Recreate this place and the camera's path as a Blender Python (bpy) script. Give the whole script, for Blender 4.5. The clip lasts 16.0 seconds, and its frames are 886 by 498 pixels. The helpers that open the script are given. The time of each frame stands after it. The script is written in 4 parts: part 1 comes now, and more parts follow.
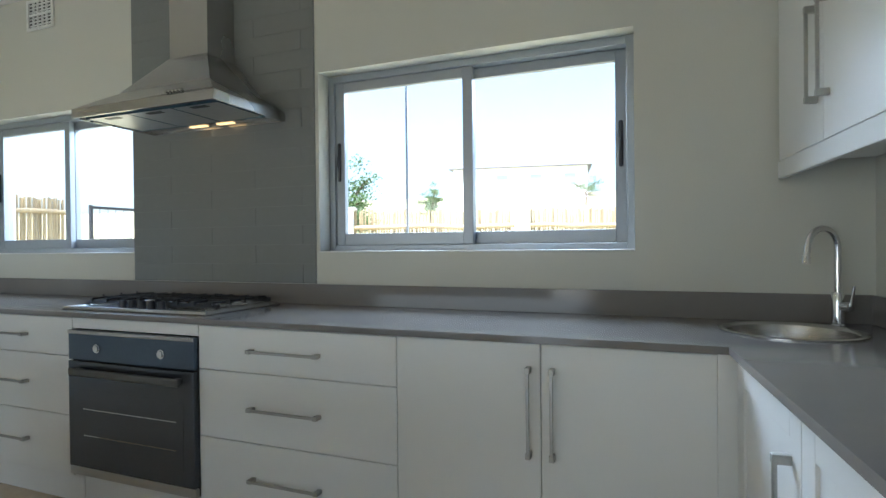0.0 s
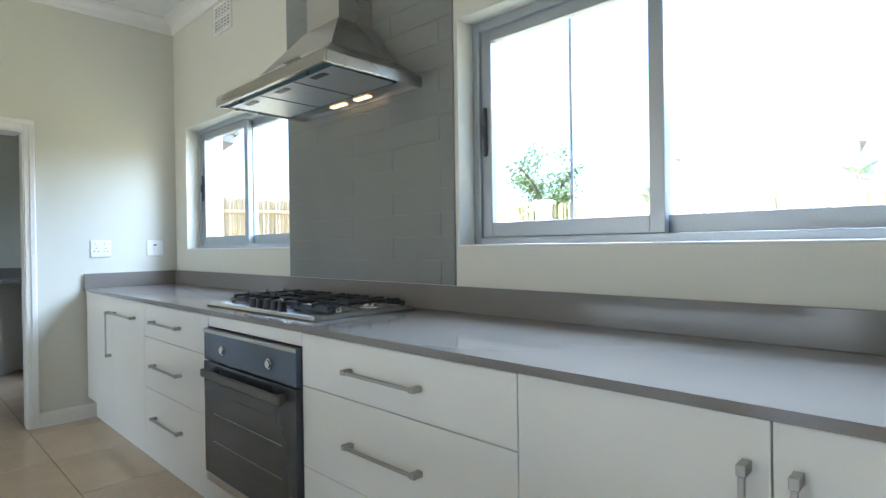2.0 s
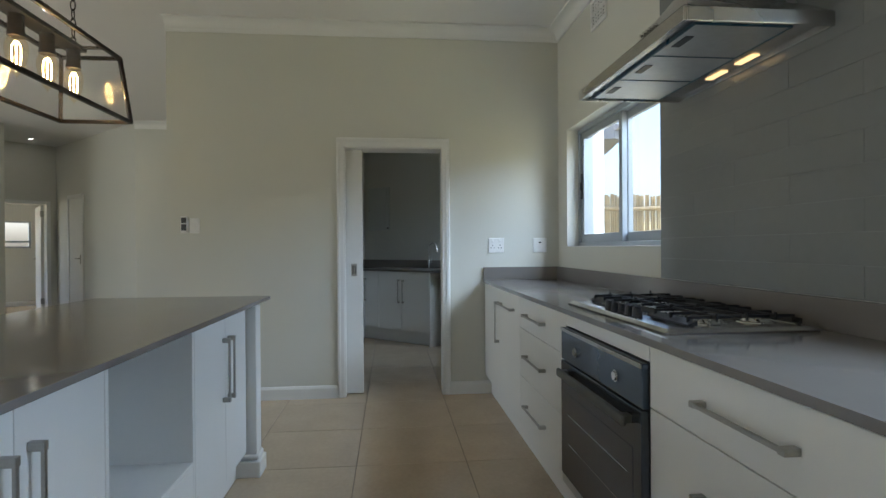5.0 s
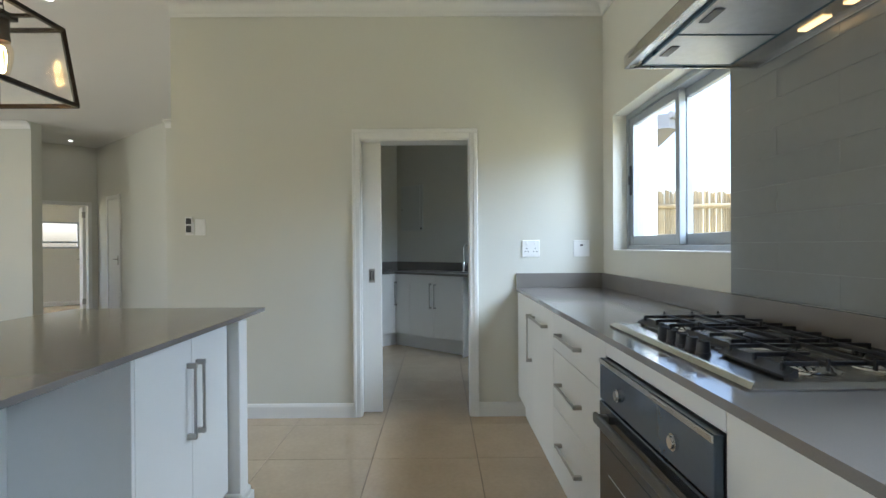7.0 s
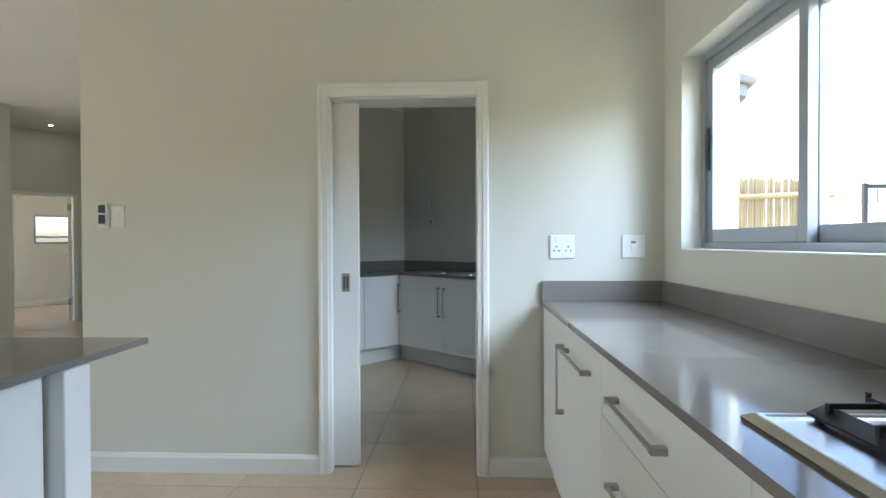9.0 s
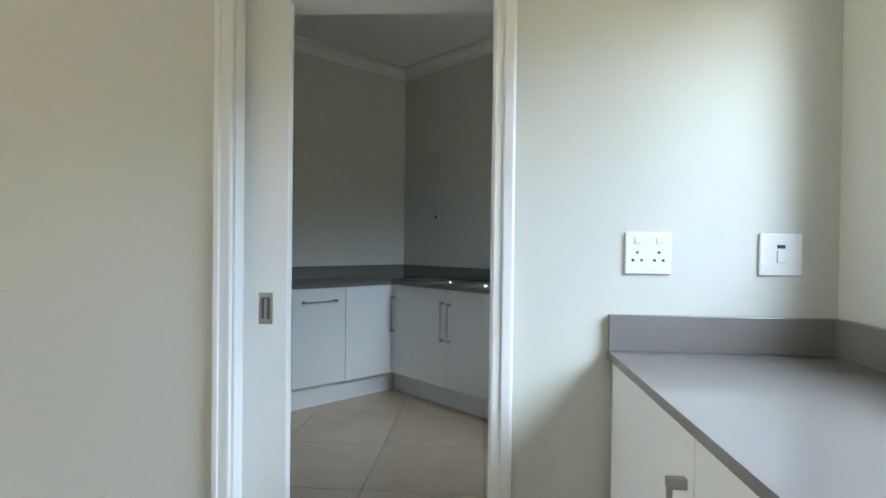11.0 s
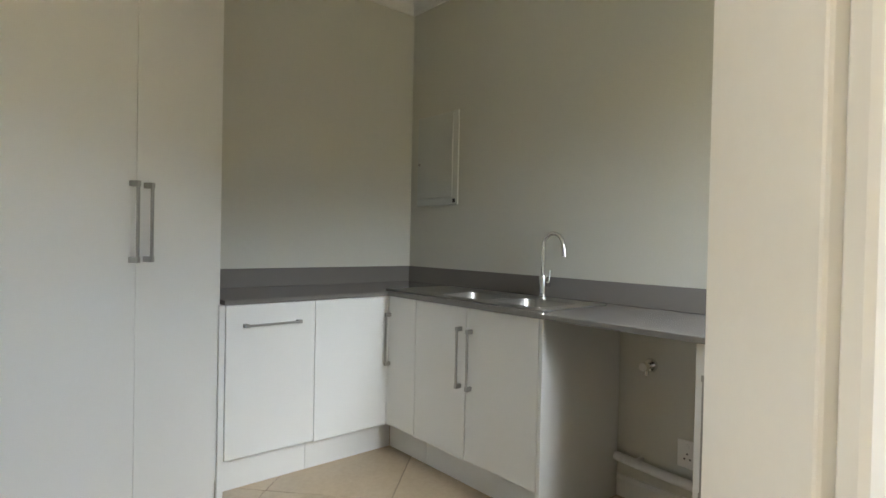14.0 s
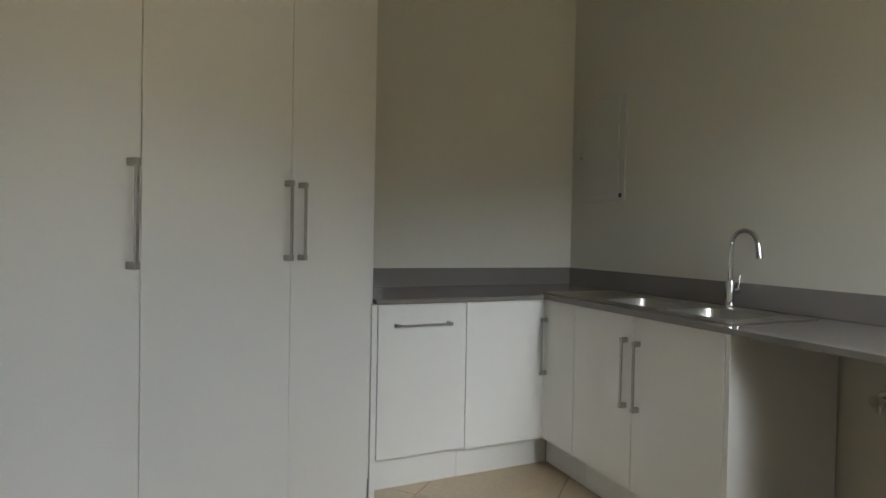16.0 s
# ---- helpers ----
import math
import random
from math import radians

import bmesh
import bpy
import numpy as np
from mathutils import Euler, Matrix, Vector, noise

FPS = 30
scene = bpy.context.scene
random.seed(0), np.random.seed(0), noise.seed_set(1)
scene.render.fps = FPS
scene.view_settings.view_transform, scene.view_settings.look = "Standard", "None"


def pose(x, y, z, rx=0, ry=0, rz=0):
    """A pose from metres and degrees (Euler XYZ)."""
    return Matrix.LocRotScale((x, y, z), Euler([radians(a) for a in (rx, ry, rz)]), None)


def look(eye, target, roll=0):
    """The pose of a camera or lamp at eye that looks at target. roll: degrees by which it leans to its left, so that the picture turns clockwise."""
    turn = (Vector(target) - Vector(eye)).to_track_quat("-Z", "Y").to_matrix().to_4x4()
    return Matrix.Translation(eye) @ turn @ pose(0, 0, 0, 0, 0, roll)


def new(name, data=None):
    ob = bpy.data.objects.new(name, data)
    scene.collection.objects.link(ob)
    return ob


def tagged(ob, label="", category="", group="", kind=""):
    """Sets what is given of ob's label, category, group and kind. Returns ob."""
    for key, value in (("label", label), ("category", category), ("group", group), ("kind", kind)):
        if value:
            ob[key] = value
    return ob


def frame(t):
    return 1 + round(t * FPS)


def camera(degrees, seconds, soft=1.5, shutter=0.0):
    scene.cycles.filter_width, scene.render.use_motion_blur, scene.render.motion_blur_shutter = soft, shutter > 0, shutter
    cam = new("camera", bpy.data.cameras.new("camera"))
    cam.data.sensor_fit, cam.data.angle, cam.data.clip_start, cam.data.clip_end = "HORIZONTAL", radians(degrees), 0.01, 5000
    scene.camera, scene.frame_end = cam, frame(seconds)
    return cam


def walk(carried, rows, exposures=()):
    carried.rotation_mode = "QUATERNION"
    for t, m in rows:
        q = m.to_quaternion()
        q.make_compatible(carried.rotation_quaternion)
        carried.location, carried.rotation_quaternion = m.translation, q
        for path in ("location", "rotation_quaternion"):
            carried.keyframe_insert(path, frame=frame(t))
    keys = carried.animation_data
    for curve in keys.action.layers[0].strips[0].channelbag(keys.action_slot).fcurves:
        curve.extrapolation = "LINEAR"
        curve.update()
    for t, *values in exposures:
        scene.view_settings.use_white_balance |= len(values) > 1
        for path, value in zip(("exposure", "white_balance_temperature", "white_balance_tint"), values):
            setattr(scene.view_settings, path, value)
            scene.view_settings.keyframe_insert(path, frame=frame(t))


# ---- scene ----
cam = camera(78.0, 16.0)
PATH = [
    (0, (4.626, -2.35, 1.212), (3.887, -0.492, 1.197), -0.6),
    (0.5, (4.593, -2.156, 1.212), (3.767, -0.335, 1.197), -0.6),
    (1, (4.568, -1.96, 1.199), (3.575, -0.224, 1.191), -0.6),
    (1.5, (4.547, -1.79, 1.189), (3.328, -0.204, 1.183), -0.6),
    (2, (4.507, -1.629, 1.186), (3.114, -0.195, 1.172), -0.8),
    (2.5, (4.471, -1.534, 1.177), (2.9, -0.295, 1.171), -0.5),
    (3, (4.451, -1.437, 1.161), (2.685, -0.497, 1.159), -0.6),
    (3.5, (4.46, -1.419, 1.171), (2.576, -0.746, 1.168), -0.7),
    (4, (4.423, -1.389, 1.172), (2.471, -0.954, 1.167), -0.6),
    (4.5, (4.398, -1.377, 1.172), (2.42, -1.085, 1.167), -0.5),
    (5, (4.384, -1.376, 1.187), (2.393, -1.185, 1.179), -0.4),
    (7.5, (3.7, -1.127, 1.216), (1.7, -1.136, 1.203), -0.3),
    (8, (3.456, -1.092, 1.209), (1.457, -1.131, 1.191), -0.2),
    (8.5, (3.168, -1.072, 1.225), (1.169, -1.134, 1.205), -0.2),
    (9, (2.855, -1.022, 1.22), (0.857, -1.104, 1.196), -0.2),
    (9.5, (2.553, -0.99, 1.22), (0.556, -1.099, 1.195), -0.2),
    (10, (2.231, -0.982, 1.23), (0.236, -1.108, 1.205), 0.2),
    (12.5, (0.762, -1.06, 1.189), (-1.231, -1.222, 1.168), 1.0),
    (13, (0.534, -1.09, 1.205), (-1.458, -1.26, 1.174), 1.2),
    (13.5, (0.355, -1.089, 1.191), (-1.636, -1.278, 1.166), 1.1),
    (14, (0.193, -1.069, 1.191), (-1.794, -1.3, 1.162), 1.2),
    (14.5, (0.104, -1.046, 1.188), (-1.866, -1.388, 1.159), 1.2),
    (15, (0.047, -1.042, 1.186), (-1.889, -1.543, 1.155), 1.2),
    (15.5, (0.014, -1.055, 1.185), (-1.872, -1.718, 1.149), 1.1),
    (16, (-0.006, -1.062, 1.181), (-1.834, -1.871, 1.145), 1.1),
]
walk(cam, [(t, look(eye, target, roll)) for t, eye, target, roll in PATH],
     [(0, 2.1, 5400, 7), (1, 2.6, 5350, 7), (2.5, 2.72, 5400, 8), (5, 1.78, 5600, 8), (7.5, 2.45, 5650, 8), (8.5, 2.5, 5650, 8), (10, 2.47, 5600, 8), (12.5, 3.1, 6150, 7), (13.5, 3.35, 6650, 11), (15, 3.25, 6950, 13), (16, 2.78, 7000, 13)])

# light and exposure
world = bpy.data.worlds.new("sky")
scene.world = world
world.use_nodes = True
wn = world.node_tree
sky = wn.nodes.new("ShaderNodeTexSky")
sky.sky_type = 'NISHITA'
sky.sun_disc = False
sky.sun_elevation = radians(66)
sky.dust_density = 4.0
sky.sun_rotation = radians(200)
wn.links.new(sky.outputs[0], wn.nodes["Background"].inputs[0])
wn.nodes["Background"].inputs[1].default_value = 0.15
sun_data = bpy.data.lights.new("sun", 'SUN')
sun_data.energy, sun_data.angle, sun_data.color = 3.0, radians(0.5), (1.0, 0.95, 0.88)
sun = new("sun", sun_data)
sun.matrix_world = look((-3, -8.4, 20), (0, 0, 0))



def area_lamp(name, eye, target, sx, sy, watts, color):
    d = bpy.data.lights.new(name, 'AREA')
    d.shape, d.size, d.size_y, d.energy, d.color = 'RECTANGLE', sx, sy, watts, color
    ob = new(name, d)
    ob.matrix_world = look(eye, target)
    return ob


# added area lamps that stand in for sky light: kitchen windows, unseen scullery window, unseen south opening
area_lamp("sky_fill", (2.5, 2.4, 3.5), (2.5, 0.1, 1.64), 4.8, 2.6, 160, (0.84, 0.93, 1.0))
# fill through the scullery window, which is assumed and out of view
area_lamp("sky_fill", (0.2, 2.7, 3.2), (-0.75, 0.24, 1.6), 2.0, 1.8, 10, (0.84, 0.93, 1.0))
# fill at the made-up south opening, to brighten the south-facing cabinet fronts
area_lamp("sky_fill", (0.8, -9.1, 1.15), (0.8, 0.0, 1.15), 4.7, 2.1, 11, (0.93, 0.97, 1.0))


# the lit downlight in the passage
spot = bpy.data.lights.new("downlight_lamp", 'AREA')
spot.shape, spot.size, spot.energy, spot.color = 'DISK', 0.06, 0.12, (1.0, 0.88, 0.72)
new("downlight_lamp", spot).matrix_world = pose(-4.93, -7.08, 2.944)


# ---- materials ----
def material(name, color, rough=0.5, metal=0.0, var=0.06, scale=3.0, bump=0.0, fine=60.0, coat=0.0, spec=0.5, piece=0.0, stretch=None, rvar=0.04):
    """A surface with two scales of variation in tone, some in roughness, and a fine relief."""
    m = bpy.data.materials.new(name)
    m.use_nodes = True
    nt = m.node_tree
    n, l = nt.nodes, nt.links
    b = n["Principled BSDF"]
    tc = n.new("ShaderNodeTexCoord")
    mp = n.new("ShaderNodeMapping")
    mp.inputs["Scale"].default_value = stretch or (1, 1, 1)
    geo = n.new("ShaderNodeNewGeometry")
    l.new(geo.outputs["Position"], mp.inputs[0])
    n1 = n.new("ShaderNodeTexNoise")
    n1.inputs["Scale"].default_value, n1.inputs["Detail"].default_value = scale, 6
    n2 = n.new("ShaderNodeTexNoise")
    n2.inputs["Scale"].default_value, n2.inputs["Detail"].default_value = fine, 3
    for q in (n1, n2):
        l.new(mp.outputs[0], q.inputs["Vector"])
    add = n.new("ShaderNodeMath")
    add.operation = 'ADD'
    l.new(n1.outputs[0], add.inputs[0])
    l.new(n2.outputs[0], add.inputs[1])
    val = add.outputs[0]
    lo, hi = 1 - var, 1 + var
    if piece:
        oi = n.new("ShaderNodeObjectInfo")
        k = n.new("ShaderNodeMath")
        k.operation, k.inputs[1].default_value, k.inputs[2].default_value = 'MULTIPLY_ADD', piece, -piece / 2
        l.new(oi.outputs["Random"], k.inputs[0])
        a2 = n.new("ShaderNodeMath")
        l.new(val, a2.inputs[0])
        l.new(k.outputs[0], a2.inputs[1])
        val = a2.outputs[0]
    mr = n.new("ShaderNodeMapRange")
    mr.inputs[1].default_value, mr.inputs[2].default_value = 0.6, 1.4
    mr.inputs[3].default_value, mr.inputs[4].default_value = lo, hi
    l.new(val, mr.inputs[0])
    mul = n.new("ShaderNodeMix")
    mul.data_type, mul.blend_type = 'RGBA', 'MULTIPLY'
    mul.inputs[0].default_value = 1.0
    mul.inputs[6].default_value = (*color, 1)
    l.new(mr.outputs[0], mul.inputs[7])
    l.new(mul.outputs[2], b.inputs["Base Color"])
    rr = n.new("ShaderNodeMapRange")
    rr.inputs[1].default_value, rr.inputs[2].default_value = 0.3, 0.7
    rr.inputs[3].default_value, rr.inputs[4].default_value = max(0.02, rough - rvar), rough + rvar
    l.new(n1.outputs[0], rr.inputs[0])
    l.new(rr.outputs[0], b.inputs["Roughness"])
    b.inputs["Metallic"].default_value = metal
    b.inputs["Coat Weight"].default_value = coat
    b.inputs["Coat Roughness"].default_value = 0.08
    b.inputs["Specular IOR Level"].default_value = spec
    if bump:
        bp = n.new("ShaderNodeBump")
        bp.inputs["Strength"].default_value, bp.inputs["Distance"].default_value = bump, 0.002
        l.new(n2.outputs[0], bp.inputs["Height"])
        l.new(bp.outputs[0], b.inputs["Normal"])
    return m


def glow(name, color, strength):
    m = bpy.data.materials.new(name)
    m.use_nodes = True
    b = m.node_tree.nodes["Principled BSDF"]
    b.inputs["Base Color"].default_value = (*color, 1)
    b.inputs["Emission Color"].default_value = (*color, 1)
    b.inputs["Emission Strength"].default_value = strength
    return m


def glass(name, tint=(1, 1, 1), rough=0.0):
    """Thin clear pane: mostly see-through, with a faint gloss."""
    m = bpy.data.materials.new(name)
    m.use_nodes = True
    n, l = m.node_tree.nodes, m.node_tree.links
    n.remove(n["Principled BSDF"])
    tr = n.new("ShaderNodeBsdfTransparent")
    tr.inputs[0].default_value = (*tint, 1)
    gl = n.new("ShaderNodeBsdfGlossy")
    gl.inputs["Roughness"].default_value = rough
    fr = n.new("ShaderNodeLayerWeight")
    fr.inputs[0].default_value = 0.5
    pw = n.new("ShaderNodeMath")
    pw.operation, pw.inputs[1].default_value = 'POWER', 5.0
    l.new(fr.outputs["Facing"], pw.inputs[0])
    sc = n.new("ShaderNodeMath")
    sc.operation, sc.inputs[1].default_value, sc.inputs[2].default_value = 'MULTIPLY_ADD', 0.6, 0.03
    l.new(pw.outputs[0], sc.inputs[0])
    mx = n.new("ShaderNodeMixShader")
    l.new(sc.outputs[0], mx.inputs[0])
    l.new(tr.outputs[0], mx.inputs[1])
    l.new(gl.outputs[0], mx.inputs[2])
    l.new(mx.outputs[0], n["Material Output"].inputs[0])
    return m


M_WALL = material("wall_paint", (0.64, 0.635, 0.57), 0.55, var=0.03, scale=1.2, bump=0.12, fine=180)
M_CEIL = material("ceiling_paint", (0.78, 0.77, 0.74), 0.7, var=0.02, scale=1.0, bump=0.1, fine=150)
M_TRIM = material("trim_paint", (0.77, 0.77, 0.745), 0.35, var=0.02, scale=4, bump=0.05, fine=90)
M_CAB = material("cabinet_lacquer", (0.80, 0.80, 0.77), 0.36, var=0.012, scale=1.5, bump=0.02, fine=260, rvar=0.02)
M_QUARTZ = material("grey_quartz", (0.21, 0.195, 0.18), 0.11, var=0.08, scale=3, fine=420, rvar=0.02)
M_TILE = material("floor_tile_glaze", (0.54, 0.43, 0.30), 0.2, var=0.07, scale=5, fine=40, piece=0.5, bump=0.03)
M_GROUT = material("grout", (0.25, 0.2, 0.15), 0.85, var=0.15, scale=20, bump=0.3)
M_SPLASH = material("splash_tile_glaze", (0.22, 0.229, 0.225), 0.16, var=0.03, scale=4, fine=30, piece=0.15, rvar=0.03)
M_SGROUT = material("splash_grout", (0.29, 0.3, 0.295), 0.7, var=0.1, scale=20)
M_ALU = material("grey_aluminium", (0.36, 0.39, 0.42), 0.38, metal=0.3, var=0.05, scale=6, fine=150)
M_STEEL = material("brushed_steel", (0.55, 0.54, 0.52), 0.27, metal=1.0, var=0.025, scale=0.8, fine=14, stretch=(0.3, 5, 5), rvar=0.012)
M_SINK = material("satin_sink_steel", (0.42, 0.41, 0.39), 0.34, metal=1.0, var=0.06, scale=5, fine=90)
M_PEWTER = material("pewter", (0.16, 0.16, 0.15), 0.45, metal=0.8, var=0.1, scale=8, fine=150)
M_NICKEL = material("brushed_nickel", (0.42, 0.41, 0.38), 0.36, metal=0.9, var=0.08, scale=8, fine=150)
M_CHROME = material("chrome", (0.75, 0.75, 0.75), 0.08, metal=1.0, var=0.03, scale=4, rvar=0.03)
M_FILTER = material("filter_mesh", (0.68, 0.68, 0.68), 0.38, metal=0.9, var=0.12, scale=40, fine=500, bump=0.6)
M_BLACK = material("cast_iron", (0.018, 0.018, 0.02), 0.5, var=0.2, scale=15, bump=0.25, fine=220)
M_OVENG = material("smoked_oven_glass", (0.095, 0.105, 0.12), 0.1, metal=0.55, var=0.06, scale=3, rvar=0.02)
M_FILM = material("blue_edge_film", (0.03, 0.09, 0.14), 0.3, var=0.1, scale=9)
M_OVENP = material("oven_fascia", (0.09, 0.12, 0.16), 0.12, metal=0.4, var=0.06, scale=3, rvar=0.04)
M_PLASTIC = material("white_plastic", (0.82, 0.82, 0.80), 0.3, var=0.02, scale=9)
M_DBOARD = material("pale_grey_enamel", (0.6, 0.62, 0.59), 0.4, var=0.02, scale=5)
M_DARK = material("dark_plastic", (0.03, 0.03, 0.035), 0.4, var=0.1, scale=9)
M_BRONZE = material("aged_bronze", (0.035, 0.028, 0.022), 0.45, metal=0.7, var=0.25, scale=18, fine=200, bump=0.2)
M_GLASS = glass("window_glass")
M_LGLASS = glass("lantern_glass")
M_BULB = glass("bulb_glass", (1.0, 0.95, 0.84))
M_FILAMENT = glow("filament", (1.0, 0.6, 0.22), 34)
M_HOODL = glow("hood_lamp", (1.0, 0.62, 0.24), 0.5)
M_SPOT = glow("downlight", (1.0, 0.9, 0.75), 3)
M_REED = material("reed_pole", (0.36, 0.28, 0.16), 0.85, var=0.3, scale=6, fine=60, piece=0.4, bump=0.5)
M_RENDER = material("white_render", (0.8, 0.79, 0.77), 0.8, var=0.05, scale=2, bump=0.4, fine=70)
M_ROOF = material("grey_roof", (0.16, 0.16, 0.17), 0.7, var=0.12, scale=4, bump=0.3)
M_BARK = material("bark", (0.16, 0.12, 0.085), 0.9, var=0.3, scale=12, bump=0.8, fine=50)
M_LEAF = material("leaf", (0.085, 0.145, 0.04), 0.6, var=0.4, scale=3, fine=30)
M_GROUND = material("dry_grass_ground", (0.37, 0.33, 0.18), 0.95, var=0.3, scale=0.8, fine=14, bump=0.8)
M_PAVE = material("concrete_paving", (0.42, 0.40, 0.37), 0.85, var=0.15, scale=2, fine=50, bump=0.4)


# ---- building helpers ----
def box(bm, x0, x1, y0, y1, z0, z1, bevel=0.0, segs=2):
    m = Matrix.Translation(((x0 + x1) / 2, (y0 + y1) / 2, (z0 + z1) / 2)) @ Matrix.Diagonal((abs(x1 - x0), abs(y1 - y0), abs(z1 - z0), 1))
    r = bmesh.ops.create_cube(bm, size=1, matrix=m)
    if bevel:
        es = list({e for v in r["verts"] for e in v.link_edges})
        bmesh.ops.bevel(bm, geom=es, offset=bevel, segments=segs, affect='EDGES', profile=0.5)
    return bm


def cyl(bm, p0, p1, r0, r1=None, n=16, caps=True):
    p0, p1 = Vector(p0), Vector(p1)
    d = p1 - p0
    m = Matrix.Translation((p0 + p1) / 2) @ d.to_track_quat('Z', 'Y').to_matrix().to_4x4()
    bmesh.ops.create_cone(bm, cap_ends=caps, segments=n, radius1=r0, radius2=r0 if r1 is None else r1, depth=d.length, matrix=m)
    return bm


def tube(bm, pts, r, n=10):
    """A round bar along a line of points."""
    pts = [Vector(p) for p in pts]
    rings = []
    side = None
    for i, p in enumerate(pts):
        t = (pts[min(i + 1, len(pts) - 1)] - pts[max(i - 1, 0)]).normalized()
        if side is None:
            side = t.orthogonal().normalized()
        side = (side - t * side.dot(t)).normalized()
        up = t.cross(side)
        rings.append([bm.verts.new(p + (side * math.cos(a) + up * math.sin(a)) * r) for a in (2 * math.pi * k / n for k in range(n))])
    for a, b in zip(rings, rings[1:]):
        for k in range(n):
            bm.faces.new((a[k], a[(k + 1) % n], b[(k + 1) % n], b[k]))
    bm.faces.new(rings[0][::-1])
    bm.faces.new(rings[-1])
    return bm


def lathe(bm, profile, centre=(0, 0, 0), n=24):
    """Turns a profile of (radius, height) about a vertical axis."""
    c = Vector(centre)
    rings = [[bm.verts.new(c + Vector((r * math.cos(a), r * math.sin(a), z))) for a in (2 * math.pi * k / n for k in range(n))] for r, z in profile]
    for a, b in zip(rings, rings[1:]):
        for k in range(n):
            bm.faces.new((a[k], a[(k + 1) % n], b[(k + 1) % n], b[k]))
    return bm


def prism(bm, pts, z0, z1):
    lo = [bm.verts.new((x, y, z0)) for x, y in pts]
    hi = [bm.verts.new((x, y, z1)) for x, y in pts]
    n = len(pts)
    bm.faces.new(lo[::-1])
    bm.faces.new(hi)
    for k in range(n):
        bm.faces.new((lo[k], lo[(k + 1) % n], hi[(k + 1) % n], hi[k]))
    return bm


def slab(bm, outer, hole, z0, z1):
    """A flat slab with one hole through it."""
    def ring(pts):
        vs = [bm.verts.new((x, y, z1)) for x, y in pts]
        return [bm.edges.new((vs[k], vs[(k + 1) % len(vs)])) for k in range(len(vs))]
    r = bmesh.ops.triangle_fill(bm, edges=ring(outer) + ring(hole), use_beauty=True, use_dissolve=False)
    fs = [f for f in r["geom"] if isinstance(f, bmesh.types.BMFace)]
    e = bmesh.ops.extrude_face_region(bm, geom=fs, use_keep_orig=True)
    bmesh.ops.translate(bm, verts=[v for v in e["geom"] if isinstance(v, bmesh.types.BMVert)], vec=(0, 0, z0 - z1))
    return bm


def mesh_of(name, bm, mat, smooth=False):
    bmesh.ops.recalc_face_normals(bm, faces=bm.faces[:])
    me = bpy.data.meshes.new(name)
    bm.to_mesh(me)
    bm.free()
    if mat:
        me.materials.append(mat)
    if smooth:
        for p in me.polygons:
            p.use_smooth = True
        me.set_sharp_from_angle(angle=radians(35))
    return me


def part(name, bm, mat, parent, label="", smooth=False):
    ob = new(name, mesh_of(name, bm, mat, smooth))
    ob.parent = parent
    if label:
        ob["label"] = label
    return ob


def thing(name, m, label, category, group="", kind=""):
    e = new(name)
    e.empty_display_size = 0.1
    e.matrix_basis = m
    return tagged(e, label, category, group, kind)


def solid(name, bm, mat, label, category, kind="", group="", m=None, smooth=False):
    ob = new(name, mesh_of(name, bm, mat, smooth))
    if m is not None:
        ob.matrix_basis = m
    return tagged(ob, label, category, group, kind)


def B():
    return bmesh.new()


def run_frame(p0, p1):
    p0, p1 = Vector((*p0, 0)), Vector((*p1, 0))
    d = p1 - p0
    return Matrix.Translation(p0) @ Matrix.Rotation(math.atan2(d.y, d.x), 4, 'Z'), d.length


def wall(name, p0, p1, thick, z0, z1, holes=(), mat=None, label="smooth greige painted plaster wall", category="wall"):
    """A wall from p0 to p1, its room face on the line, its body to the left of the way (thick < 0: to the right). holes: (s0, s1, z0, z1)."""
    m, length = run_frame(p0, p1)
    bm = B()
    xs = sorted({0, length, *(h[0] for h in holes), *(h[1] for h in holes)})
    y0, y1 = min(0, thick), max(0, thick)
    for a, b in zip(xs, xs[1:]):
        cuts = sorted((h[2], h[3]) for h in holes if h[0] < (a + b) / 2 < h[1])
        z = z0
        for c0, c1 in cuts:
            if c0 > z:
                box(bm, a, b, y0, y1, z, c0)
            z = c1
        if z < z1:
            box(bm, a, b, y0, y1, z, z1)
    return solid(name, bm, mat or M_WALL, label, category, "structure", m=m)


def cornice(name, p0, p1, z, drop=0.095, out=0.095):
    """A coved plaster cornice; the room lies to the right of the way from p0 to p1."""
    m, length = run_frame(p0, p1)
    prof = [(0, 0), (0, -drop), (-0.012, -drop), (-0.016, -drop + 0.012)]
    for k in range(7):
        a = math.pi / 2 * k / 6
        prof.append((-out + 0.012 + (out - 0.03) * math.cos(a), -drop + 0.016 + (drop - 0.03) * math.sin(a)))
    prof += [(-out, -0.012), (-out, 0)]
    bm = B()
    r0 = [bm.verts.new((0, y, z + h)) for y, h in prof]
    r1 = [bm.verts.new((length, y, z + h)) for y, h in prof]
    n = len(prof)
    for k in range(n):
        bm.faces.new((r0[k], r0[(k + 1) % n], r1[(k + 1) % n], r1[k]))
    bm.faces.new(r0)
    bm.faces.new(r1[::-1])
    return solid(name, bm, M_TRIM, "white coved plaster cornice along the ceiling", "cornice", "structure", m=m)


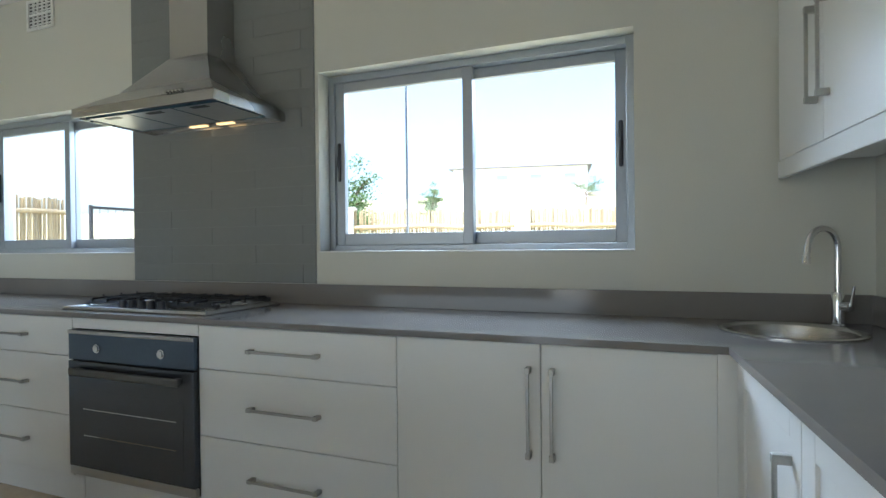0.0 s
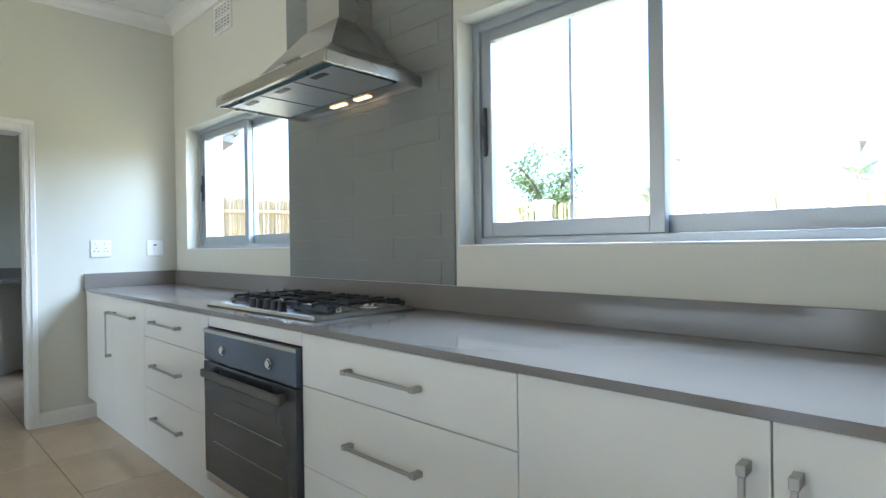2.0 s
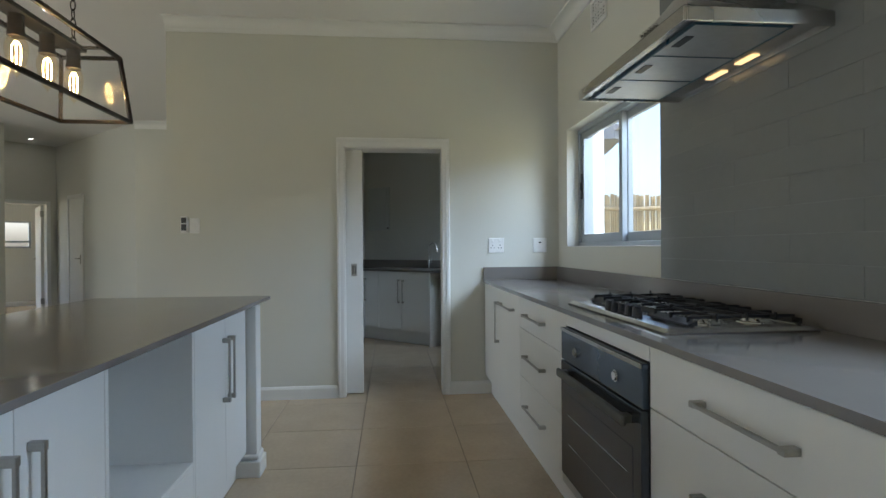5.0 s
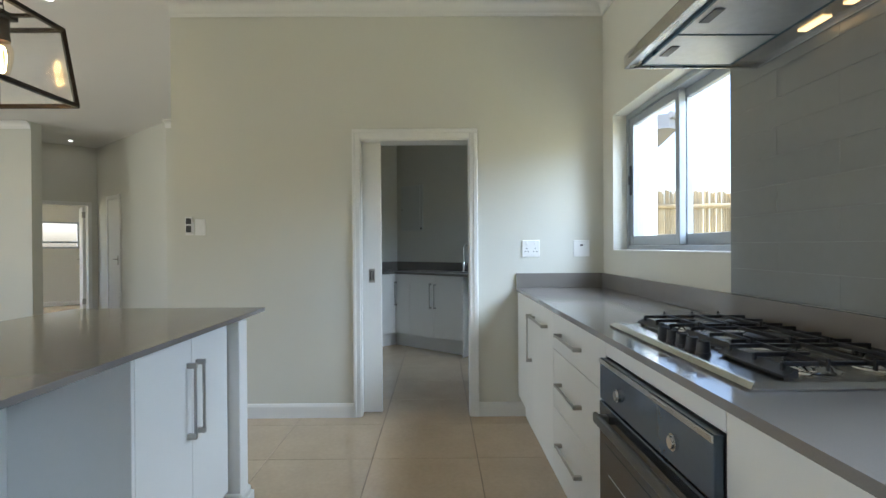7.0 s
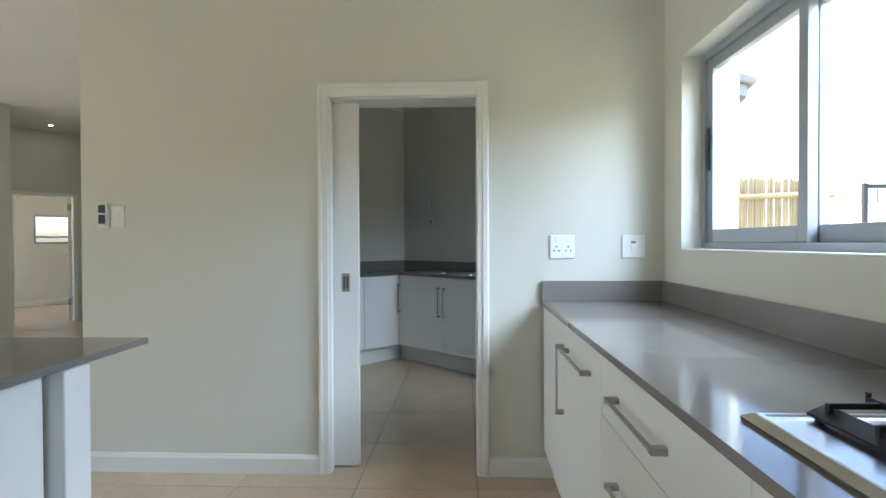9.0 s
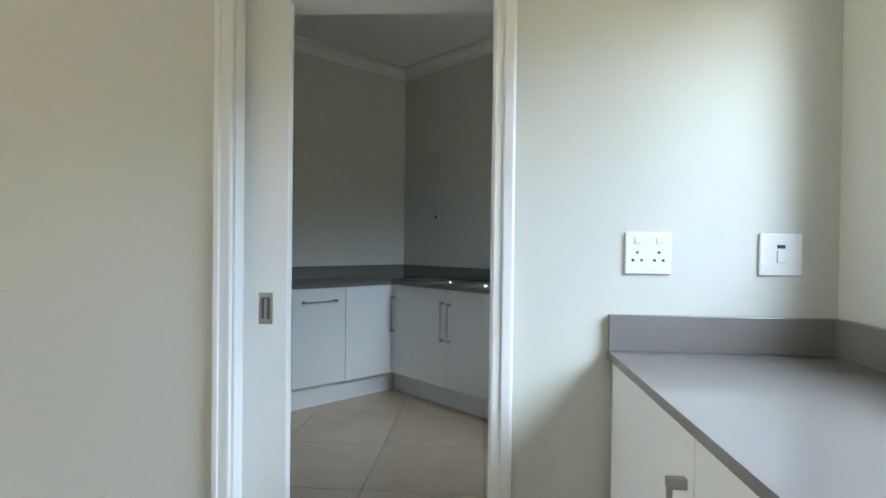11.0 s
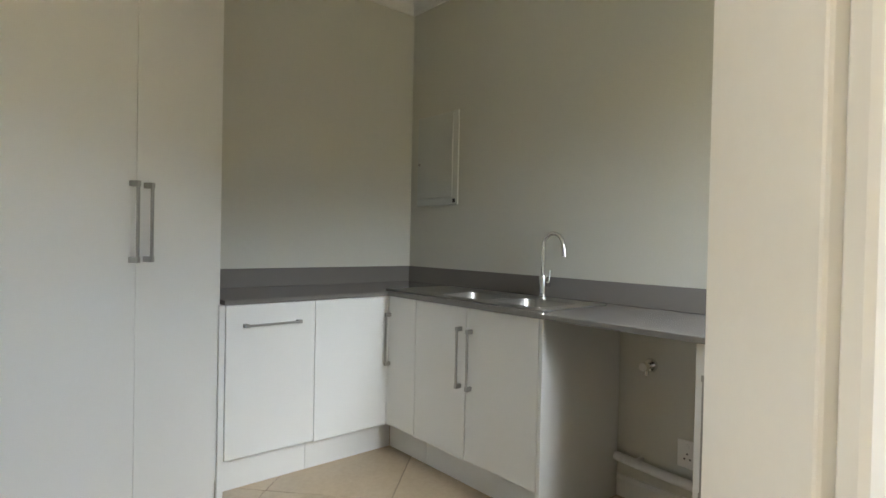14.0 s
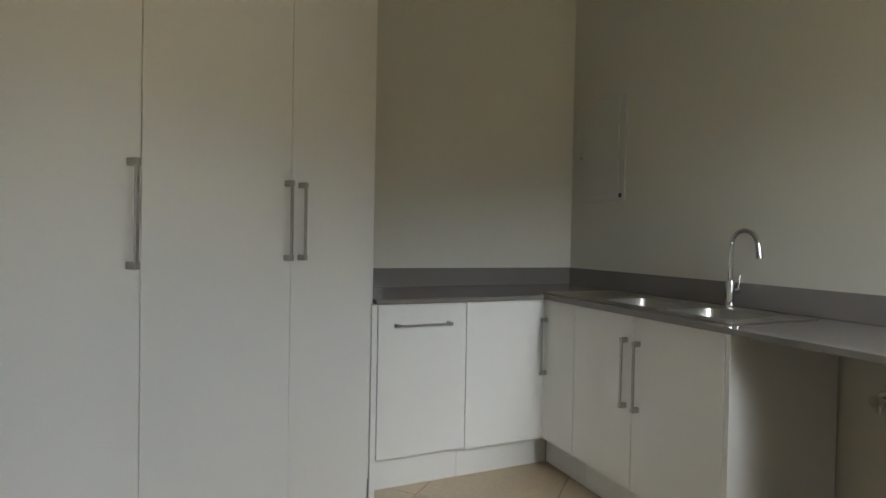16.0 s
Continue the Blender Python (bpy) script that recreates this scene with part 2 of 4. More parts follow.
def skirting(name, p0, p1, h=0.1):
    m, length = run_frame(p0, p1)
    bm = B()
    prof = [(0, 0), (-0.018, 0), (-0.018, h - 0.02), (-0.01, h - 0.004), (0, h)]
    r0 = [bm.verts.new((0, y, z)) for y, z in prof]
    r1 = [bm.verts.new((length, y, z)) for y, z in prof]
    for k in range(5):
        bm.faces.new((r0[k], r0[(k + 1) % 5], r1[(k + 1) % 5], r1[k]))
    bm.faces.new(r0)
    bm.faces.new(r1[::-1])
    return solid(name, bm, M_TRIM, "white painted moulded skirting board at the floor", "baseboard", "structure", m=m)


# ---- structure ----
CEIL = 2.95
# scullery plan: corner, way along the sink wall, way along the other wall
PC = Vector((-3.63, -1.75))
ANG = 47.5
PU = Vector((math.cos(radians(ANG)), math.sin(radians(ANG))))
PV = Vector((math.sin(radians(ANG)), -math.cos(radians(ANG))))


def ab(a, b):
    q = PC + PU * a + PV * b
    return (q.x, q.y)


wall("wall_north", (0.0, 0), (5.33, 0), 0.23, 0, CEIL, [(0.22, 1.72, 1.18, 2.09), (3.02, 4.53, 1.18, 2.09)])
wall("wall_west", (0, -3.08), (0, 0.0), 0.2, 0, CEIL, [(3.08 - 1.745, 3.08 - 0.917, 0, 1.985)])
# the east wall stands a little off the square
EA = 5.0
ED = Vector((math.sin(radians(EA)), -math.cos(radians(EA))))
EN = Vector((-ED.y, ED.x))
EC = Vector((5.33, 0.0))
# the opening is invented, out of view, to let daylight in low down
wall("wall_east", tuple(EC - ED * 0.23), tuple(EC + ED * 9.03), 0.23, 0, CEIL, [(4.6, 7.4, 0, 2.15)])
# unseen stub, added to block light from the south off the basin corner
e0, e1 = EC + ED * 1.95, EC + ED * 1.95 - EN * 0.4
wall("unseen_shade_nib", tuple(e0), tuple(e1), 0.6, 0, CEIL)
# south opening made up behind the camera, sized for the light it admits
wall("wall_south", (6.35, -9.0), (-3.6, -9.0), 0.23, 0, CEIL, [(3.1, 8.0, 0, 2.25)])
wall("wall_far", (-3.6, -9.0), (-3.6, -3.08), 0.2, 0, CEIL, [(2.27, 4.1, 0, CEIL)])
wall("wall_passage", (-3.8, -3.08), (-0.2, -3.08), 0.12, 0, CEIL)
P1 = ab(3.1, 0)
wall("wall_sink", (PC.x, PC.y), P1, 0.23, 0, 2.86)
wall("wall_corner", ab(0, 1.78), ab(-0.0, -0.23), 0.23, 0, 2.86)
# assumed window, out of view, placed to light the scullery
wall("wall_scullery_end", P1, (-0.2, 0.02), 0.2, 0, 2.86, [(0.32, 1.22, 1.15, 2.0)])
bm = B()
prism(bm, [(-0.2, 0.0), (0.0, 0.23), (0.02, 0.235), (-0.18, 0.46), (-0.4, 0.30)], 0, 2.86)
solid("wall_outer_return", bm, M_RENDER, "white rendered outer wall of the scullery wing", "wall", "structure")

bm = B()
# south of y = -9 it is an unseen overhang, added to keep sun out
box(bm, -3.9, 6.4, -12.5, 0.0, CEIL, CEIL + 0.12)
solid("ceiling", bm, M_CEIL, "plain white painted ceiling board", "ceiling", "structure")
bm = B()
prism(bm, [(-0.1, 0.05), P1, ab(-0.1, -0.1), ab(-0.1, 1.9), (-0.1, -3.1)], 2.86, 2.94)
solid("ceiling_scullery", bm, M_CEIL, "plain white painted ceiling of the scullery", "ceiling", "structure")

cornice("cornice_north", (0, 0), (5.33, 0), CEIL)
cornice("cornice_west", (0, -3.08), (0, 0), CEIL)
cornice("cornice_east", tuple(EC), tuple(EC + ED * 9), CEIL)
cornice("cornice_far", (-3.6, -9), (-3.6, -6.73), CEIL)
cornice("cornice_far_short", (-3.6, -4.9), (-3.6, -3.2), CEIL)
cornice("cornice_sink", (PC.x, PC.y), P1, 2.86)
cornice("cornice_corner", ab(0, 1.78), (PC.x, PC.y), 2.86)

skirting("baseboard_west", (0, -3.08), (0, -1.79))
skirting("baseboard_west_short", (0, -0.905), (0, -0.56))
skirting("baseboard_far", (-3.6, -9), (-3.6, -6.73))
skirting("baseboard_far_short", (-3.6, -4.9), (-3.6, -3.08))
skirting("baseboard_sink", ab(1.66, 0), ab(2.3, 0))

# floor slab; the tiles are laid on it at the end of the file
bm = B()
box(bm, -10.5, 6.3, -13, 0.9, -0.12, -0.004)
floor = solid("floor", bm, M_GROUT, "large square beige ceramic floor tiles with thin dark joints", "floor", "structure")

# doorway to the scullery: lining, architrave and the sliding door in its pocket
bm = B()
box(bm, -0.105, 0, -0.966, -0.917, 0, 1.985, 0.002)
box(bm, -0.06, 0, -1.745, -1.733, 0, 1.985, 0.002)
box(bm, -0.2, 0, -1.733, -0.966, 1.973, 1.985, 0.002)
lining = solid("door_lining", bm, M_TRIM, "white painted door lining in the plaster wall", "door frame", "structure")
bm = B()
for side in (0.0,):
    for y0, y1 in ((-0.962, -0.9), (-1.795, -1.74)):
        box(bm, 0, 0.02, y0, y1, 0, 2.055, 0.005)
        box(bm, 0.018, 0.028, y0 + 0.028 if y0 > -1 else y0 + 0.004, y1 - 0.004 if y0 > -1 else y1 - 0.032, 0, 2.021, 0.004)
    box(bm, 0, 0.02, -1.74, -0.962, 1.98, 2.055, 0.005)
    box(bm, 0.018, 0.028, -1.79, -0.905, 2.022, 2.05, 0.004)
solid("architrave", bm, M_TRIM, "white moulded wooden architrave round the doorway", "trim", "structure")
door = thing("door_1", pose(-0.1, -1.6, 0), "white painted sliding door almost fully in its wall pocket", "sliding door", kind="structure")
bm = B()
box(bm, -0.02, 0.02, -0.145, 0.0, 0.008, 1.975, 0.003)
leaf = part("leaf", bm, M_TRIM, door)
bm = B()
z0, z1, y0, y1 = 0.955, 1.055, -0.092, -0.047
box(bm, 0.019, 0.0225, y0, y0 + 0.008, z0, z1, 0.0006, 1)
box(bm, 0.019, 0.0225, y1 - 0.008, y1, z0, z1, 0.0006, 1)
box(bm, 0.019, 0.0225, y0 + 0.008, y1 - 0.008, z0, z0 + 0.016, 0.0006, 1)
box(bm, 0.019, 0.0225, y0 + 0.008, y1 - 0.008, z1 - 0.016, z1, 0.0006, 1)
plate = part("pull_plate", bm, M_NICKEL, leaf, "brushed metal flush pull")
# shallow sheet; its darker pewter stands in for the shade of the hollow
bm = B()
box(bm, 0.0185, 0.021, y0 + 0.008, y1 - 0.008, z0 + 0.016, z1 - 0.016)
part("pull_recess", bm, M_PEWTER, leaf, "recess of the flush pull, its shade put into a darker metal")
bm = B()
box(bm, 0.019, 0.0235, -0.073, -0.066, z0 + 0.016, z1 - 0.02, 0.001)
for zz in (z0 + 0.008, z1 - 0.008):
    cyl(bm, (0.02, -0.0695, zz), (0.0235, -0.0695, zz), 0.0035)
part("pull_lever", bm, M_NICKEL, leaf)


# ---- windows ----
def sliding_window(name, x0, x1, z0, z1, bar):
    """Aluminium sliding window: outer frame, two sashes with glass, and latches, set in the wall's depth."""
    w = thing(name, pose(0, 0, 0), "grey aluminium sliding window with two sashes, closed", "window", kind="structure")
    t = 0.035

    def ring(name, a0, a1, c0, c1, y0, y1, s, st, sb, parent):
        bm = B()
        box(bm, a0, a0 + s, y0, y1, c0, c1, 0.003)
        box(bm, a1 - s, a1, y0, y1, c0, c1, 0.003)
        box(bm, a0 + s, a1 - s, y0 + 0.001, y1 - 0.001, c0, c0 + sb, 0.003)
        box(bm, a0 + s, a1 - s, y0 + 0.001, y1 - 0.001, c1 - st, c1, 0.003)
        return part(name, bm, M_ALU, parent)

    ring("window_frame", x0, x1, z0, z1, 0.09, 0.2, t, t, t, w)
    mid = (x0 + x1) / 2
    for nm, a0, a1, y, latch in (("sash", x0 + t, mid + 0.03, 0.105, x0 + t + 0.022), ("sash", mid - 0.03, x1 - t, 0.15, x1 - t - 0.026)):
        s = ring(nm, a0, a1, z0 + t, z1 - t, y, y + 0.035, 0.05, 0.048, 0.06, w)
        bm = B()
        box(bm, a0 + 0.045, a1 - 0.045, y + 0.015, y + 0.02, z0 + t + 0.055, z1 - t - 0.043)
        p = part("pane", bm, M_GLASS, s)
        p.visible_shadow = False
        bm = B()
        zc = (z0 + z1) / 2 + 0.01
        box(bm, latch - 0.009, latch + 0.009, y - 0.012, y, zc - 0.1, zc + 0.1, 0.007, 3)
        box(bm, latch - 0.006, latch + 0.006, y - 0.02, y - 0.01, zc - 0.03, zc + 0.03, 0.004)
        part("latch", bm, M_DARK, s, "black moulded latch")
        if bar and a0 < mid - 0.1:
            bm = B()
            xb = (a0 + a1) / 2 - 0.01
            box(bm, xb - 0.006, xb + 0.006, 0.19, 0.198, z0 + t, z1 - t, 0.001)
            part("glazing_bar", bm, M_ALU, w)
    return w


sliding_window("window_1", 0.22, 1.72, 1.18, 2.09, False)
sliding_window("window_2", 3.02, 4.53, 1.18, 2.09, True)
for nm, a0, a1 in (("window_sill_1", 0.22, 1.72), ("window_sill_2", 3.02, 4.53)):
    bm = B()
    box(bm, a0 + 0.001, a1 - 0.001, -0.006, 0.09, 1.18, 1.187, 0.003)
    solid(nm, bm, M_TRIM, "white painted plaster window sill", "window sill", "structure")


# ---- cabinets ----
def handle(parent, kind, x, z0, z1):
    """A flat bar pull on two square feet. kind 'v': upright at x from z0 to z1; 'h': level at height x from z0 to z1."""
    bm = B()
    w, out, t, f = 0.0052, 0.034, 0.009, 0.02
    for w_, q0, q1, o0, o1 in ((w, z0 + f, z1 - f, -out, -out + t), (w + 0.0026, z0, z0 + f, -out - 0.001, 0.0), (w + 0.0026, z1 - f, z1, -out - 0.001, 0.0)):
        if kind == 'v':
            box(bm, x - w_, x + w_, o0, o1, q0, q1, 0.0012, 1)
        else:
            box(bm, q0, q1, o0, o1, x - w_, x + w_, 0.0012, 1)
    return part("handle", bm, M_NICKEL, parent, "brushed nickel bar handle")


def front(parent, kind, x0, x1, z0, z1, pull=None, shaker=False):
    g = 0.0015
    bm = B()
    if not shaker:
        box(bm, x0 + g, x1 - g, 0, 0.018, z0 + g, z1 - g, 0.0018)
    else:
        s = 0.07
        box(bm, x0 + s - 0.002, x1 - s + 0.002, 0.007, 0.018, z0 + s - 0.002, z1 - s + 0.002)
    d = part(kind, bm, M_CAB, parent)
    if shaker:
        for nm, q in (("stile", (x0 + g, x0 + s, z0 + g, z1 - g)), ("stile", (x1 - s, x1 - g, z0 + g, z1 - g)),
                      ("door_rail", (x0 + s, x1 - s, z0 + g, z0 + s)), ("door_rail", (x0 + s, x1 - s, z1 - s, z1 - g))):
            bm = B()
            box(bm, q[0], q[1], 0, 0.02, q[2], q[3], 0.002)
            part(nm, bm, M_CAB, d)
    if pull:
        handle(d, *pull)
    return d


def cabinet(m, label, x0, x1, z0, z1, depth, fronts, name="base_cabinet", category="cabinet", group="", plinth=0.0, shaker=False, body=True, setback=0.05):
    """A unit in its run's own frame: x along the run, front face at y = 0, body behind it."""
    c = thing(name, m, label, category, group)
    if body:
        bm = B()
        box(bm, x0 + 0.0008, x1 - 0.0008, 0.02, depth, z0, z1, 0.001, 1)
        part("body", bm, M_CAB, c)
    if plinth:
        bm = B()
        box(bm, x0 + 0.0008 - (0.09 if plinth == 2 else 0), x1 - 0.0008 + (0.09 if plinth == 3 else 0), setback, setback + 0.016, 0.0, z0, 0.001, 1)
        part("plinth", bm, M_CAB, c)
    for f in fronts:
        front(c, *f, shaker=shaker)
    return c


FRONT = -0.62
MK = pose(0, FRONT, 0)
GK = "base cabinets under the long worktop"
Z0, Z1 = 0.15, 0.893
D3 = ((0.71, Z1 - 0.002), (0.432, 0.71), (Z0, 0.432))
cabinet(MK, "white lacquered base cabinet with one plain door", 0.02, 0.625, Z0, Z1, 0.6, [("door", 0.02, 0.625, Z0, Z1, ('v', 0.59, 0.51, 0.80))], group=GK, plinth=1)
cabinet(MK, "white dishwasher front panel with a level bar handle", 0.625, 1.22, Z0, Z1, 0.6, [("door", 0.625, 1.22, Z0, Z1, ('h', 0.795, 0.69, 1.08))], name="dishwasher_cabinet", group=GK, plinth=1)
cabinet(MK, "white lacquered base cabinet with three wide drawers", 1.22, 2.07, Z0, Z1, 0.6, [("drawer_front", 1.22, 2.07, a, b, ('h', (a + b) / 2 + (0.0 if b > 0.8 else 0.0), 1.385, 1.755)) for a, b in D3], name="drawer_cabinet", group=GK, plinth=1)
cabinet(MK, "white lacquered base cabinet with three wide drawers beside the oven", 2.842, 3.757, Z0, Z1, 0.6, [("drawer_front", 2.842, 3.757, a, b, ('h', (a + b) / 2, 3.112, 3.44)) for a, b in D3], name="drawer_cabinet", group=GK, plinth=1)
cabinet(MK, "white lacquered base cabinet with a pair of plain doors", 3.757, 4.775, Z0, Z1, 0.6,
        [("door", 3.757, 4.268, Z0, Z1, ('v', 4.231, 0.53, 0.82)), ("door", 4.268, 4.775, Z0, Z1, ('v', 4.306, 0.53, 0.82))], group=GK, plinth=1)
c = cabinet(MK, "white lacquered oven housing with a filler strip on top", 2.07, 2.842, Z0, Z1, 0.6, [("filler", 2.07, 2.842, 0.842, Z1)], name="oven_cabinet", group=GK, plinth=1, body=False)
bm = B()
box(bm, 2.071, 2.841, 0.16, 0.6, 0.15, 0.84)
box(bm, 2.0708, 2.8412, 0.02, 0.6, 0.845, 0.891)
part("body", bm, M_CAB, c)

# built-in oven
ov = thing("oven", pose(0, FRONT, 0), "built-in electric oven with dark glass door and steel trims", "oven")
X0, X1 = 2.074, 2.838
bm = B()
box(bm, X0, X1, 0.0, 0.14, 0.172, 0.838, 0.002)
part("case", bm, M_DARK, ov)
bm = B()
box(bm, X0, X1, -0.022, 0.0, 0.702, 0.838, 0.004)
fp = part("control_panel", bm, M_OVENP, ov, "blue-grey reflective control panel")
bm = B()
box(bm, X0, X1, -0.026, -0.022, 0.822, 0.838, 0.002)
part("trim_strip", bm, M_STEEL, fp)
for kx in (2.27, 2.66):
    bm = B()
    cyl(bm, (kx, -0.022, 0.762), (kx, -0.03, 0.762), 0.02, n=28)
    cyl(bm, (kx, -0.03, 0.762), (kx, -0.036, 0.762), 0.0155, 0.0145, n=28)
    part("knob", bm, M_CHROME, fp, "round chrome knob", True)
bm = B()
box(bm, X0, X1, -0.024, 0.0, 0.212, 0.697, 0.004)
dr = part("oven_door", bm, M_OVENG, ov, "smoked reflective glass oven door")
bm = B()
box(bm, X0 + 0.06, X1 - 0.06, -0.0252, -0.024, 0.28, 0.57)
part("door_window", bm, M_OVENG, dr)
bm = B()
box(bm, X0 + 0.05, X1 - 0.05, -0.062, -0.046, 0.638, 0.672, 0.006)
for a in (X0 + 0.065, X1 - 0.1):
    box(bm, a, a + 0.035, -0.048, -0.022, 0.642, 0.668, 0.003)
part("oven_handle", bm, M_PEWTER, dr, "broad dark metal bar handle")
bm = B()
box(bm, X0, X1, -0.02, 0.0, 0.172, 0.21, 0.002)
part("bottom_trim", bm, M_STEEL, ov)
for z in (0.36, 0.48):
    bm = B()
    box(bm, X0 + 0.1, X1 - 0.1, -0.0256, -0.0251, z, z + 0.003)
    part("rack_line", bm, M_STEEL, dr)

# corner filler and the run under the round basin
bm = B()
box(bm, 4.7742, 4.84, -0.62, -0.6, Z0, Z1)
solid("corner_filler", bm, M_CAB, "white lacquered filler strip in the cabinet corner", "cabinet panel")
GE = "base cabinets under the basin"
EQ = Vector((4.802, -0.632))
ME = Matrix.Translation((*(EQ + EN * 0.02), 0)) @ Matrix.Rotation(radians(EA - 90), 4, 'Z')
cabinet(ME, "white framed-door base cabinet under the round basin", 0.008, 0.528, Z0, Z1, 0.54, [("door", 0.008, 0.528, Z0, Z1, ('v', 0.467, 0.48, 0.79))], group=GE, plinth=1, shaker=True)
cabinet(ME, "white framed-door base cabinet beside the basin", 0.528, 1.3, Z0, Z1, 0.54, [("door", 0.528, 1.3, Z0, Z1)], group=GE, plinth=1, shaker=True)

# worktop in one piece with its upstand
bm = B()
WZ = 0.917
BX, BY, BR = 5.018, -0.268, 0.205
slab(bm, [(0.004, EQ.y), tuple(EQ), tuple(EQ + ED * 1.3), tuple(EQ + ED * 1.3 + EN * 0.578), tuple(EC - EN * 0.003 + ED * 0.003), (0.004, -0.002)],
     [(BX + (BR - 0.006) * math.cos(2 * math.pi * k / 40), BY + (BR - 0.006) * math.sin(2 * math.pi * k / 40)) for k in range(40)], WZ - 0.022, WZ)
wt = solid("worktop", bm, M_QUARTZ, "grey engineered-stone worktop along two walls", "worktop")
bm = B()
box(bm, 0.004, 0.024, -0.63, -0.022, WZ, 1.02, 0.002)
part("side_upstand", bm, M_QUARTZ, wt)
bm = B()
box(bm, 0.004, 5.325, -0.021, -0.002, WZ, 1.02, 0.002)
part("back_upstand", bm, M_QUARTZ, wt)
bm = B()
box(bm, 0.025, 1.94, -0.022, -0.003, WZ, 1.02, 0.002)
part("basin_upstand", bm, M_QUARTZ, wt).matrix_basis = Matrix.Translation((*EC, 0)) @ Matrix.Rotation(radians(EA - 90), 4, 'Z')

# upper cabinet over the basin
MU = Matrix.Translation((*EC, 0)) @ Matrix.Rotation(radians(EA - 90), 4, 'Z') @ Matrix.Translation((0, -0.3, 0))
uc = cabinet(MU, "white lacquered wall cabinet with two doors and a light rail", 0.004, 0.86, 1.505, 2.3, 0.298,
             [("door", 0.004, 0.432, 1.505, 2.3, ('v', 0.386, 1.625, 1.915)), ("door", 0.432, 0.86, 1.505, 2.3, ('v', 0.478, 1.625, 1.915))], name="wall_cabinet")
bm = B()
box(bm, 0.004, 0.86, -0.004, 0.016, 1.44, 1.503, 0.003)
part("light_rail", bm, M_CAB, uc)


def tap(name, m, label, r=0.07):
    """Swan-neck mixer: base, body, bowed spout and side lever. The spout points along -y."""
    t = thing(name, m @ Matrix.Diagonal((0.93, 0.93, 0.95, 1)), label, "tap")
    bm = B()
    lathe(bm, [(0.0, 0), (0.027, 0), (0.027, 0.006), (0.021, 0.012), (0.021, 0.115), (0.018, 0.125), (0.0, 0.125)])
    part("tap_body", bm, M_CHROME, t, smooth=True)
    bm = B()
    top = 0.355 - r
    pts = [(0, 0, 0.12), (0, 0, 0.2), (0, 0, top)]
    for k in range(1, 12):
        a = math.pi * k / 11 * 0.95
        pts.append((0, -r + r * math.cos(a), top + r * math.sin(a)))
    e = pts[-1]
    pts.append((0, e[1] - 0.006, e[2] - 0.04))
    tube(bm, pts, 0.0115, 14)
    cyl(bm, pts[-1], (0, e[1] - 0.009, e[2] - 0.065), 0.0145, n=16)
    part("spout", bm, M_CHROME, t, smooth=True)
    bm = B()
    cyl(bm, (0.015, 0, 0.075), (0.05, 0, 0.075), 0.017, n=18)
    cyl(bm, (0.05, 0, 0.078), (0.062, 0.0, 0.15), 0.006, 0.005, n=12)
    part("lever", bm, M_CHROME, t, smooth=True)
    return t


def bowl_round(name, m, r, label):
    s = thing(name, m, label, "basin")
    bm = B()
    lathe(bm, [(r - 0.008, -0.0005), (r + 0.006, 0.0), (r + 0.006, 0.004), (r - 0.004, 0.0065), (r - 0.012, 0.003), (r - 0.02, -0.004)], n=48)
    part("rim", bm, M_STEEL, s, smooth=True)
    bm = B()
    lathe(bm, [(r - 0.02, -0.004), (r - 0.026, -0.03), (r - 0.034, -0.11), (r - 0.06, -0.14), (0.04, -0.15), (0.02, -0.152), (0.0, -0.152)], n=48)
    part("bowl", bm, M_STEEL, s, smooth=True)
    bm = B()
    lathe(bm, [(0.038, -0.1495), (0.034, -0.1475), (0.0, -0.1475)], n=24)
    part("drain", bm, M_CHROME, s, smooth=True)
    return s


bowl_round("round_basin", pose(BX, BY, WZ + 0.0005), BR, "round stainless steel basin set in grey worktop")
tap("basin_tap", pose(5.19, -0.105, WZ, 0, 0, -53), "chrome swan-neck mixer tap behind the round basin")

# ---- hob ----
hob = thing("gas_hob", pose(2.36, -0.3, WZ), "stainless steel five-burner gas hob with black iron grates", "hob")
bm = B()
hob_rings = [[bm.verts.new((sx * (0.455 - d), (-0.255 + d) if sy < 0 else (0.245 - d), z)) for sx, sy in ((-1, -1), (1, -1), (1, 1), (-1, 1))]
             for d, z in ((0.002, 0.0005), (0.0, 0.003), (0.0, 0.006), (0.014, 0.0155), (0.018, 0.0165), (0.026, 0.0165), (0.03, 0.0135), (0.034, 0.0125))]
for r0, r1 in zip(hob_rings, hob_rings[1:]):
    for k in range(4):
        bm.faces.new((r0[k], r0[(k + 1) % 4], r1[(k + 1) % 4], r1[k]))
bm.faces.new(hob_rings[-1])
part("hob_plate", bm, M_STEEL, hob)
for k in range(5):
    kx, ky = 0.005 + 0.062 * (k - 2), -0.193
    bm = B()
    cyl(bm, (kx, ky, 0.0125), (kx, ky, 0.018), 0.0195, n=24)
    cyl(bm, (kx, ky, 0.018), (kx, ky, 0.046), 0.0175, 0.0162, n=24)
    cyl(bm, (kx, ky, 0.046), (kx, ky, 0.0485), 0.0162, 0.014, n=24)
    box(bm, kx - 0.0025, kx + 0.0025, ky - 0.015, ky + 0.015, 0.048, 0.0505, 0.001)
    part("knob", bm, M_DARK, hob, "black control knob", True)
